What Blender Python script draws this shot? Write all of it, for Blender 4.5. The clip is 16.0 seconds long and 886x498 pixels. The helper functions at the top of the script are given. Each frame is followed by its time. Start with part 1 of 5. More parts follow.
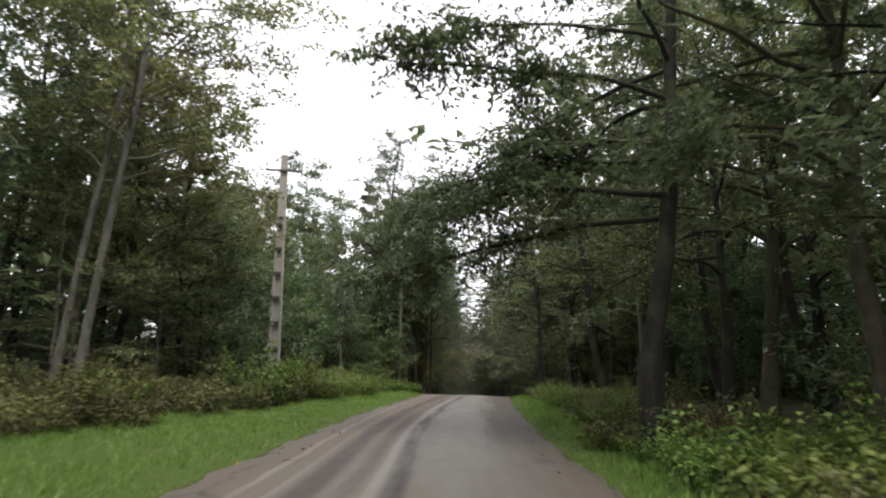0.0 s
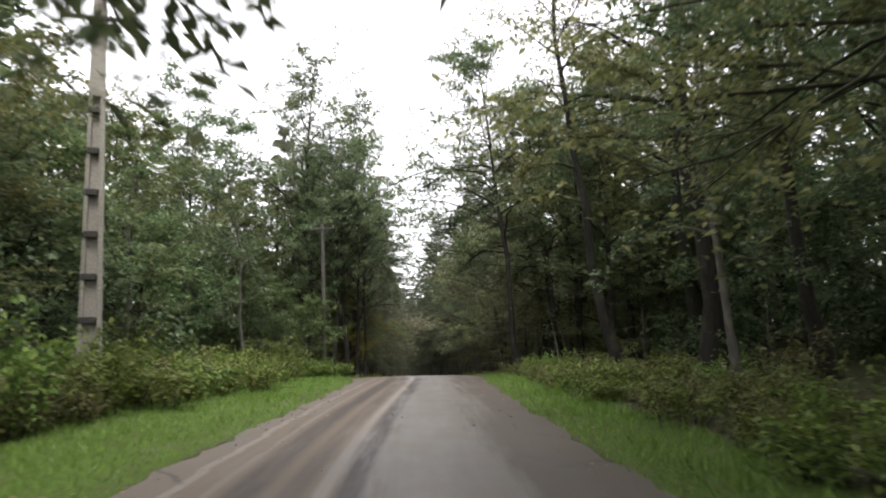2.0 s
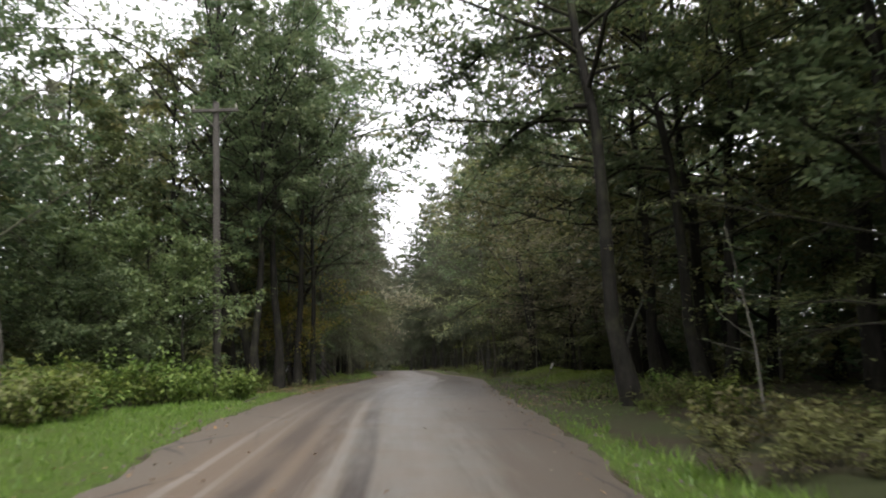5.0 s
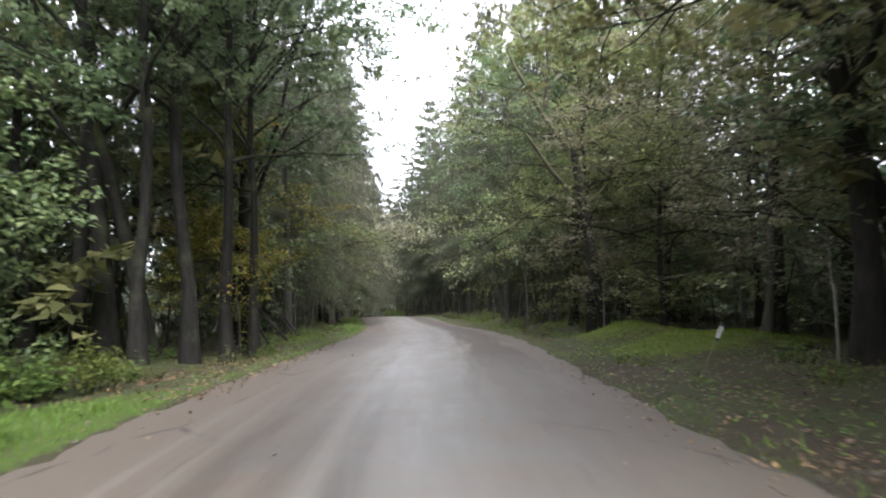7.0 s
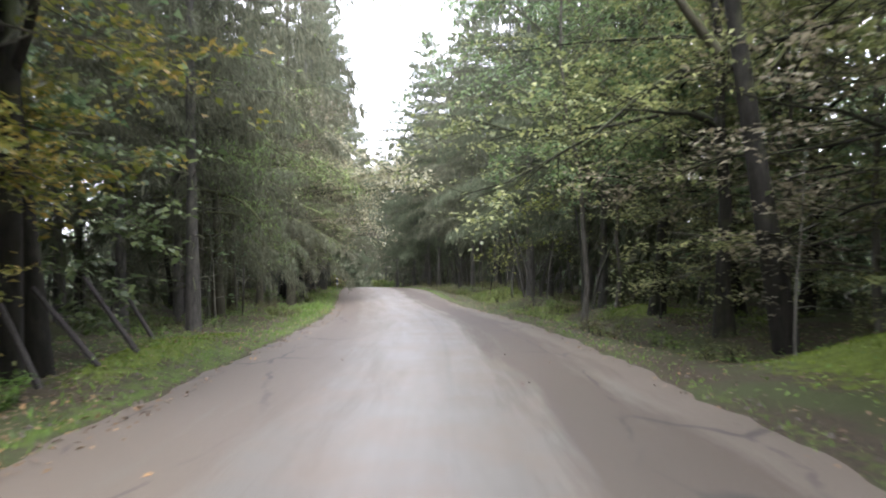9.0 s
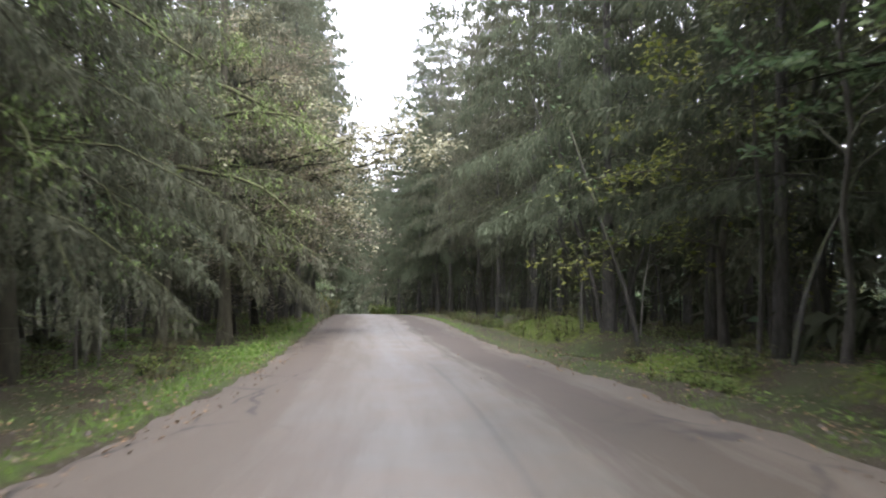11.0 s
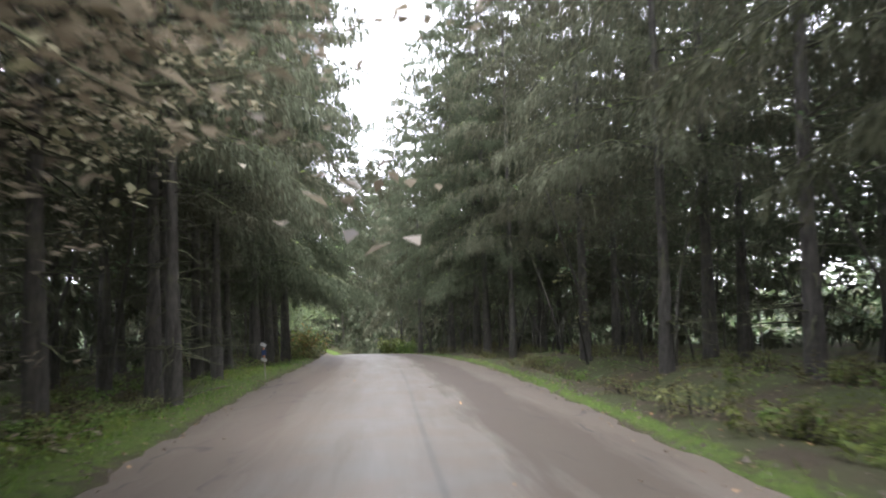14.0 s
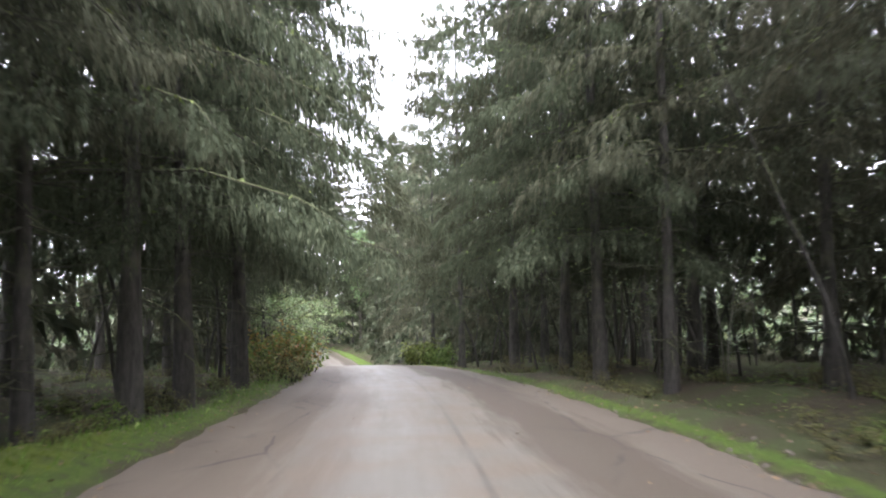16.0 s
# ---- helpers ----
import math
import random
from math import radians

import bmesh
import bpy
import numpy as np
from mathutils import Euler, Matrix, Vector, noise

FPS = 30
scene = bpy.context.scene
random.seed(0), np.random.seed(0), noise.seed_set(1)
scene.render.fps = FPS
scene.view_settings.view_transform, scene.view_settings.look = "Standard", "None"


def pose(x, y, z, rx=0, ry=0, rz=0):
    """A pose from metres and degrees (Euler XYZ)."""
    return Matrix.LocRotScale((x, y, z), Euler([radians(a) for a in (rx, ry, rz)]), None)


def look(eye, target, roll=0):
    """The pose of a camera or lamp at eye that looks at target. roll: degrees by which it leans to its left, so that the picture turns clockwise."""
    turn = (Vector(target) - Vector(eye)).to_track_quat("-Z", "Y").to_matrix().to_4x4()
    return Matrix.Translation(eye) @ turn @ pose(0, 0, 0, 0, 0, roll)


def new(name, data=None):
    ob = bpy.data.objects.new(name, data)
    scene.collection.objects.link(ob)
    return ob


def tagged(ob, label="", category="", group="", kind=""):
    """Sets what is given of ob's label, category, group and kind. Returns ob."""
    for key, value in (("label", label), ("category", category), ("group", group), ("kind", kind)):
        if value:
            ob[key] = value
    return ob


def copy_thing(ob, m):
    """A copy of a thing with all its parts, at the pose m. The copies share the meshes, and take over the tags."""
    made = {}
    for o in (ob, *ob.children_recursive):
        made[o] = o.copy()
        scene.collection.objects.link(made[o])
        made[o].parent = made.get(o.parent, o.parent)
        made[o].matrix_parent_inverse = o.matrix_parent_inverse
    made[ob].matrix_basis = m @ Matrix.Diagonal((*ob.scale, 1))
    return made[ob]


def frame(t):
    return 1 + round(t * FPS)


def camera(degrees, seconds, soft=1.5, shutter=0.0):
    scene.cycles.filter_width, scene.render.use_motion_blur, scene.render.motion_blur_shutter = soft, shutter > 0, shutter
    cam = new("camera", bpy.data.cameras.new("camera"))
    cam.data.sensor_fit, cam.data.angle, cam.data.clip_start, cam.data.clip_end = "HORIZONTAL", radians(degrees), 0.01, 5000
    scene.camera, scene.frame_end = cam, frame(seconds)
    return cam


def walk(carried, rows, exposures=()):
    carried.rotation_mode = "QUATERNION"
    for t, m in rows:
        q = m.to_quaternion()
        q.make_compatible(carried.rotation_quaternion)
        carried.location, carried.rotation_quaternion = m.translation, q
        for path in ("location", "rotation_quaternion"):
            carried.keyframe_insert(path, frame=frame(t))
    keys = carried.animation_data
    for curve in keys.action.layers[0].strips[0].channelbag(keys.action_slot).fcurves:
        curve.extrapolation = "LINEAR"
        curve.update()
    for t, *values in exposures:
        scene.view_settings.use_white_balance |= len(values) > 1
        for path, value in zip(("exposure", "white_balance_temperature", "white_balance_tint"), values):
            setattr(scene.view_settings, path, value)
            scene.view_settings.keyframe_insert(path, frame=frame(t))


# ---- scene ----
cam = camera(64.0, 16.0, soft=2.0, shutter=0.4)
PATH = [
    (0, (0.139, 0.085, 1.484), (-0.005, 2.053, 1.807), 1.6),
    (0.5, (-0.173, 3.037, 1.463), (-0.272, 5.004, 1.806), 1.3),
    (1, (-0.453, 6.225, 1.446), (-0.513, 8.197, 1.775), 0.2),
    (1.5, (-0.685, 9.576, 1.394), (-0.692, 11.554, 1.689), -1.0),
    (2, (-0.854, 12.922, 1.333), (-0.808, 14.905, 1.585), -1.2),
    (2.5, (-0.872, 16.491, 1.279), (-0.804, 18.478, 1.494), -1.2),
    (3, (-0.827, 19.762, 1.307), (-0.747, 21.75, 1.51), -1.2),
    (3.2, (-0.836, 21.153, 1.329), (-0.757, 23.141, 1.536), -1.3),
    (5.3, (-0.623, 35.466, 1.354), (-0.564, 37.456, 1.547), -1.0),
    (5.5, (-0.696, 36.74, 1.334), (-0.641, 38.732, 1.499), -1.1),
    (6, (-0.811, 39.925, 1.25), (-0.756, 41.921, 1.357), -1.4),
    (6.5, (-0.979, 43.063, 1.114), (-0.915, 45.061, 1.182), -1.3),
    (7, (-1.162, 46.226, 0.973), (-1.084, 48.224, 1.009), -1.1),
    (7.5, (-1.298, 49.597, 0.843), (-1.205, 51.595, 0.851), -1.3),
    (8, (-1.237, 52.632, 0.729), (-1.14, 54.629, 0.712), -0.9),
    (8.5, (-1.151, 55.827, 0.542), (-1.051, 57.824, 0.505), -0.9),
    (9, (-1.079, 58.931, 0.409), (-0.981, 60.928, 0.354), -0.3),
    (9.5, (-0.932, 61.952, 0.22), (-0.849, 63.949, 0.155), -0.1),
    (9.7, (-0.994, 63.159, 0.117), (-0.912, 65.157, 0.053), -0.1),
    (11.8, (-1.212, 77.855, -0.836), (-1.105, 79.852, -0.772), -0.6),
    (12, (-1.254, 79.299, -0.882), (-1.15, 81.295, -0.815), -1.2),
    (12.5, (-1.412, 82.891, -1.089), (-1.325, 84.888, -1.009), -1.8),
    (13, (-1.54, 86.516, -1.352), (-1.468, 88.513, -1.263), -2.1),
    (13.5, (-1.7, 90.245, -1.583), (-1.641, 92.242, -1.488), -2.1),
    (14, (-2.002, 93.977, -1.747), (-1.949, 95.973, -1.649), -1.5),
    (14.5, (-2.318, 97.831, -1.982), (-2.271, 99.828, -1.877), -0.7),
    (15, (-2.566, 101.721, -2.171), (-2.531, 103.718, -2.065), -0.4),
    (15.5, (-2.72, 105.628, -2.426), (-2.713, 107.626, -2.32), -0.7),
    (16, (-3.126, 109.527, -2.601), (-3.136, 111.524, -2.503), -1.0),
]
walk(cam, [(t, look(eye, target, roll)) for t, eye, target, roll in PATH],
     exposures=[(0.0, 0.95, 6400, 10), (3.0, 1.35, 6450, 10), (5.5, 1.3, 6400, 10), (6.0, 1.95, 6100, 12), (6.5, 2.15, 6000, 12), (8.0, 2.6, 5900, 13),
                (9.7, 2.85, 5900, 14), (12.0, 2.3, 6000, 14), (14.0, 2.6, 6000, 12), (16.0, 2.85, 6000, 14)])

# ---------------------------------------------------------------- light
SKY_STRENGTH = 0.10
world = bpy.data.worlds.new("overcast_sky")
scene.world = world
world.use_nodes = True
wn, wl = world.node_tree.nodes, world.node_tree.links
sky = wn.new("ShaderNodeTexSky")
sky.sky_type = "NISHITA"
sky.sun_disc = False
sky.sun_elevation = radians(56)
sky.sun_rotation = radians(169)
sky.air_density = 1.0
sky.dust_density = 3.0
veil = wn.new("ShaderNodeMix")          # the cloud layer: evens the blue sky out to a pale grey
veil.data_type = "RGBA"
veil.inputs["Factor"].default_value = 0.85
veil.inputs["B"].default_value = (11.6, 11.3, 11.7, 1)
wl.new(sky.outputs[0], veil.inputs["A"])
wl.new(veil.outputs["Result"], wn["Background"].inputs[0])
wn["Background"].inputs[1].default_value = SKY_STRENGTH
sun = new("sun", bpy.data.lights.new("sun", "SUN"))
sun.data.energy = 1.5
sun.data.angle = radians(25)
sun.data.color = (1.0, 0.97, 0.93)
sun.matrix_world = look((0, 0, 0), (-0.10, 0.52, -0.84))

# ---------------------------------------------------------------- the lie of the land
YK = [-60, 23, 37, 51, 66, 112, 136, 148, 160, 175, 190, 210, 500]
SK = [0, 0, -.02, -.045, -.063, -.063, -.076, -.108, -.15, -.12, -.03, .02, .0]
YY = np.arange(-60, 500, .5)
ZZ = np.concatenate([[0], np.cumsum(np.interp(YY[:-1] + .25, YK, SK) * .5)])
ZZ -= np.interp(0, YY, ZZ)
SWELL_Y = [-60, 0, 8, 14, 18, 22, 30, 36, 41, 46, 60, 78, 88, 95, 102, 110, 125, 500]     # long low swells in the road
SWELL_Z = [.08, .08, .03, -.05, -.08, -.04, .04, .08, .06, 0, 0, -.03, -.03, .04, .09, .13, .13, .13]
ZZ += np.convolve(np.pad(np.interp(YY, SWELL_Y, SWELL_Z), 12, mode="edge"), np.hanning(25) / np.hanning(25).sum(), mode="valid")
CY = [-80, 0, 10, 15, 20, 25, 30, 35, 40, 45, 50, 55, 60, 65, 70, 75, 80, 85, 90, 95, 100, 105, 110, 115, 120, 125, 130, 140, 150, 170, 195, 210, 225, 300, 500]
CX = [-0.6, -0.6, -0.88, -1.23, -1.35, -1.33, -1.25, -1.22, -1.2, -1.44, -1.55, -1.44, -1.21, -1.01, -0.81, -0.74, -0.8, -1.07, -1.58, -1.9, -2.17, -2.5, -2.78, -3.15, -3.47, -3.88, -4.38, -6, -8, -11.8, -17, -22, -31, -95, -280]
WY, WX = CY[:-6] + [500], [2.8, 2.8, 2.77, 2.73, 2.75, 2.52, 2.38, 2.33, 2.55, 3.16, 3.2, 3.14, 3.17, 3.24, 3.35, 3.31, 3.22, 3.02, 2.88, 2.94, 3.03, 3.25, 3.38, 3.45, 3.47, 3.39, 3.38, 3.1, 2.9, 2.7]
FINE = np.arange(-80, 500, 1.0)


def smooth(keys, values):
    raw = np.interp(FINE, keys, values)
    k = np.hanning(13)
    return np.convolve(np.pad(raw, 6, mode="edge"), k / k.sum(), mode="valid")


CENTRE, HALF = smooth(CY, CX), smooth(WY, WX)


def profile(y):
    return np.interp(y, YY, ZZ)


def centre(y):
    return np.interp(y, FINE, CENTRE)


def half(y):
    return np.interp(y, FINE, HALF)


def waves(x, y, scale, seed):
    """Smooth uneven ground, about -1 to 1."""
    rng = np.random.default_rng(seed)
    out = 0
    for k in range(5):
        a, b, c = rng.uniform(0, 6.283, 3)
        f = scale * rng.uniform(0.6, 1.7)
        out = out + np.sin((x * np.cos(a) + y * np.sin(a)) * f + b) * np.cos((x * np.sin(a * 1.7) - y * np.cos(a * 1.3)) * f * 0.7 + c)
    return out / 2.2


# mossy mounds and banks beside the road: x, y, half length across, half length along, height
MOUNDS = [(5.0, 67.5, 1.5, 1.9, .68), (7.6, 65.0, 2.2, 2.2, .36), (-4.95, 70.0, .85, 2.6, .36), (5.4, 63.6, 1.9, 2.0, .16), (-5.4, 74.0, .8, 2.0, .2),
          (3.7, 97.5, 1.9, 5.5, .62), (3.2, 106.5, 1.8, 4.0, .35), (3.9, 85.5, 1.4, 2.5, .3), (2.3, 120.0, 1.8, 6.0, .4),
          (-7.0, 103.5, .9, 3.0, .22), (-7.9, 116.0, 1.0, 4.0, .3), (1.2, 131.0, 1.8, 5.0, .5), (6.4, 81.0, 1.6, 2.0, .3)]


def ground_height(x, y):
    x, y = np.asarray(x, float), np.asarray(y, float)
    u = np.abs(x - centre(y)) - half(y)                    # metres outside the edge of the road
    z = profile(y) + 0.0
    out = np.clip(u, 0, None)
    z = z - 0.07 * np.clip(-u + 0.12, 0, 1.0) / 0.5        # the bed under the road
    z = z + 0.05 * waves(x, y, 1.9, 4) * np.clip(out, 0, 1) + 0.16 * waves(x, y, .55, 5) * np.clip((out - 1.5) / 4, 0, 1)
    z = z + 0.5 * waves(x, y, .12, 6) * np.clip((out - 6) / 20, 0, 1)
    right = x > centre(y)
    ditch = np.where(right, np.clip((y - 52) / 8, 0, 1) * (0.22 + .16 * np.clip((y - 72) / 6, 0, 1)), np.clip((y - 54) / 8, 0, 1) * 0.12)
    z = z - ditch * np.exp(-((out - 1.9) / .9) ** 2)
    for mx, my, a, b, h in MOUNDS:
        z = z + h * np.exp(-(((x - mx) / a) ** 2 + ((y - my) / b) ** 2)) * np.clip(u / .6, 0, 1)
    return z


def floor_at(x, y):
    return float(ground_height(x, y))


# ---------------------------------------------------------------- materials
def nodes_of(name):
    m = bpy.data.materials.new(name)
    m.use_nodes = True
    return m, m.node_tree.nodes, m.node_tree.links, m.node_tree.nodes["Principled BSDF"]


def noise_tex(n, l, vec, scale, detail=4.0, rough=0.6):
    t = n.new("ShaderNodeTexNoise")
    t.inputs["Scale"].default_value = scale
    t.inputs["Detail"].default_value = detail
    t.inputs["Roughness"].default_value = rough
    if vec is not None:
        l.new(vec, t.inputs["Vector"])
    return t.outputs["Fac"]


def ramp(n, l, fac, stops):
    r = n.new("ShaderNodeValToRGB")
    e = r.color_ramp.elements
    while len(e) < len(stops):
        e.new(0.5)
    for s, (p, c) in zip(e, stops):
        s.position, s.color = p, (*c, 1)
    l.new(fac, r.inputs[0])
    return r.outputs[0]


def mix(n, l, fac, a, b):
    m = n.new("ShaderNodeMix")
    m.data_type = "RGBA"
    for sock, v in (("Factor", fac), ("A", a), ("B", b)):
        if isinstance(v, (int, float)):
            m.inputs[sock].default_value = v
        elif isinstance(v, tuple):
            m.inputs[sock].default_value = (*v, 1)
        else:
            l.new(v, m.inputs[sock])
    return m.outputs["Result"]


def calc(n, l, op, a, b=0.0, c=None, clamp=False):
    m = n.new("ShaderNodeMath")
    m.operation = op
    m.use_clamp = clamp
    for i, v in enumerate((a, b, c)):
        if v is None:
            continue
        if isinstance(v, (int, float)):
            m.inputs[i].default_value = v
        else:
            l.new(v, m.inputs[i])
    return m.outputs[0]


def bump(n, l, bsdf, height, strength, dist):
    b = n.new("ShaderNodeBump")
    b.inputs["Strength"].default_value = strength
    b.inputs["Distance"].default_value = dist
    l.new(height, b.inputs["Height"])
    l.new(b.outputs[0], bsdf.inputs["Normal"])


def leaf_material(name, dark, mid, light, rough=0.45, through_amount=0.42, spec=0.5):
    """Foliage: each leaf its own shade, each plant a little different, some light passing through."""
    m, n, l, b = nodes_of(name)
    geo, info = n.new("ShaderNodeNewGeometry"), n.new("ShaderNodeObjectInfo")
    col = ramp(n, l, geo.outputs["Random Per Island"], [(0.0, dark), (0.55, mid), (1.0, light)])
    hsv = n.new("ShaderNodeHueSaturation")
    l.new(calc(n, l, "MULTIPLY_ADD", info.outputs["Random"], 0.05, 0.475), hsv.inputs["Hue"])
    l.new(calc(n, l, "MULTIPLY_ADD", info.outputs["Random"], 0.5, 0.75), hsv.inputs["Value"])
    l.new(col, hsv.inputs["Color"])
    l.new(hsv.outputs[0], b.inputs["Base Color"])
    b.inputs["Roughness"].default_value = rough
    b.inputs["Specular IOR Level"].default_value = spec
    tr = n.new("ShaderNodeBsdfTranslucent")
    l.new(hsv.outputs[0], tr.inputs["Color"])
    mx = n.new("ShaderNodeMixShader")
    mx.inputs[0].default_value = through_amount
    l.new(b.outputs[0], mx.inputs[1])
    l.new(tr.outputs[0], mx.inputs[2])
    l.new(mx.outputs[0], n["Material Output"].inputs["Surface"])
    return m


def bark_material(name, dark, light, moss=0.3, scale=9.0):
    """Rough bark with lichen, and moss on its upper sides."""
    m, n, l, b = nodes_of(name)
    tc = n.new("ShaderNodeTexCoord")
    mp = n.new("ShaderNodeMapping")
    mp.inputs["Scale"].default_value = (1, 1, 0.22)
    l.new(tc.outputs["Object"], mp.inputs[0])
    rid = noise_tex(n, l, mp.outputs[0], scale, 6, 0.7)
    big = noise_tex(n, l, tc.outputs["Object"], 1.3, 3)
    col = ramp(n, l, rid, [(0.3, dark), (0.7, light)])
    pale = calc(n, l, "MULTIPLY", ramp(n, l, big, [(0.5, (0, 0, 0)), (0.68, (1, 1, 1))]), 0.30)
    col = mix(n, l, pale, col, tuple(min(1, v * 1.7 + .015) for v in light))
    geo = n.new("ShaderNodeNewGeometry")
    sep = n.new("ShaderNodeSeparateXYZ")
    l.new(geo.outputs["Normal"], sep.inputs[0])
    up = calc(n, l, "MULTIPLY_ADD", sep.outputs["Z"], 0.6, big)
    mask = calc(n, l, "MULTIPLY", ramp(n, l, up, [(0.55, (0, 0, 0)), (0.8, (1, 1, 1))]), moss)
    col = mix(n, l, mask, col, (0.105, 0.135, 0.024))
    l.new(col, b.inputs["Base Color"])
    b.inputs["Roughness"].default_value = 0.85
    b.inputs["Specular IOR Level"].default_value = 0.2
    bump(n, l, b, rid, 0.8, 0.03)
    return m


def speckled(name, dark, light, scale=30.0, rough=0.8, bumped=0.3):
    m, n, l, b = nodes_of(name)
    tc = n.new("ShaderNodeTexCoord")
    f = noise_tex(n, l, tc.outputs["Object"], scale, 6, 0.65)
    g = noise_tex(n, l, tc.outputs["Object"], scale * .12, 3)
    col = mix(n, l, calc(n, l, "MULTIPLY", g, 0.5), ramp(n, l, f, [(0.35, dark), (0.65, light)]), tuple(v * .55 for v in dark))
    l.new(col, b.inputs["Base Color"])
    b.inputs["Roughness"].default_value = rough
    bump(n, l, b, f, bumped, 0.01)
    return m


LEAF = {
    "deep": leaf_material("leaf_deep_green", (.068, .104, .050), (.116, .160, .074), (.205, .250, .125), 0.45, 0.5),
    "fresh": leaf_material("leaf_fresh_green", (.078, .116, .046), (.130, .180, .070), (.225, .280, .115), 0.45, 0.45),
    "olive": leaf_material("leaf_olive", (.095, .110, .040), (.175, .190, .068), (.30, .30, .125), 0.4, 0.45),
    "russet": leaf_material("leaf_turning_brown", (.12, .106, .064), (.22, .197, .126), (.37, .34, .235), 0.4, 0.5),
    "lime": leaf_material("leaf_pale_green", (.10, .14, .03), (.18, .22, .045), (.32, .35, .08), 0.4, 0.5),
    "yellow": leaf_material("leaf_turning_yellow", (.13, .15, .025), (.21, .20, .042), (.37, .235, .06), 0.45, 0.5),
    "spruce": leaf_material("spruce_needles", (0.060, 0.068, 0.043), (0.080, 0.090, 0.056), (0.110, 0.118, 0.074), 0.8, 0.3, 0.06),
    "spruce_grey": leaf_material("spruce_needles_grey", (0.082, 0.088, 0.060), (0.114, 0.120, 0.080), (0.158, 0.160, 0.106), 0.8, 0.3, 0.06),
    "lichen": leaf_material("hanging_lichen_and_moss", (.092, .115, .042), (.154, .184, .072), (.230, .276, .086), 0.8, 0.2, 0.1),
    "bush": leaf_material("bush_leaves", (.062, .098, .020), (.125, .178, .036), (.22, .265, .07), 0.55, 0.42, 0.3),
    "bush_dry": leaf_material("bush_leaves_fading", (.077, .068, .032), (.131, .131, .049), (.215, .215, .078), 0.55, 0.42, 0.3),
    "grass": leaf_material("grass_blades", (.066, .120, .016), (.120, .204, .027), (.204, .288, .056), 0.5, 0.35),
    "moss": leaf_material("moss_tufts", (.08, .11, .016), (.135, .175, .026), (.20, .24, .045), 0.8, 0.15, 0.1),
    "litter": leaf_material("fallen_leaves", (.084, .055, .028), (.150, .098, .046), (.29, .18, .075), 0.5, 0.05),
}
BARK = {
    "dark": bark_material("bark_dark", (.012, .011, .009), (.034, .031, .026), 0.25),
    "grey": bark_material("bark_grey", (.051, .046, .038), (.134, .125, .109), 0.35),
    "pale": bark_material("bark_pale", (.109, .102, .087), (.269, .256, .224), 0.2),
    "spruce": bark_material("bark_spruce", (.038, .036, .032), (.108, .101, .091), 0.45, 14.0),
    "mossy": bark_material("bark_mossy", (.034, .031, .021), (.090, .083, .058), 0.42),
}
CONCRETE = speckled("weathered_concrete", (.22, .20, .17), (.40, .37, .32), 22.0, 0.85)
STEEL = speckled("rusty_steel", (.05, .042, .036), (.11, .095, .085), 40.0, 0.6)
WOOD_GREY = speckled("weathered_wood", (.045, .040, .034), (.11, .10, .088), 26.0, 0.85)
PAINT_WHITE = speckled("dirty_white_paint", (.42, .42, .40), (.62, .62, .60), 35.0, 0.55, 0.05)
PAINT_BLACK = speckled("black_paint", (.012, .012, .013), (.03, .03, .03), 35.0, 0.5, 0.05)
PAINT_BLUE = speckled("blue_paint", (.015, .035, .10), (.03, .06, .17), 35.0, 0.5, 0.05)
PAINT_ORANGE = speckled("orange_reflector", (.35, .12, .05), (.55, .22, .10), 35.0, 0.35, 0.05)
GLASS_WHITE = speckled("glazed_porcelain", (.30, .28, .25), (.42, .40, .37), 35.0, 0.3, 0.0)
DEBRIS_PLASTIC = speckled("pale_plastic", (.50, .52, .52), (.66, .68, .68), 30.0, 0.5, 0.1)


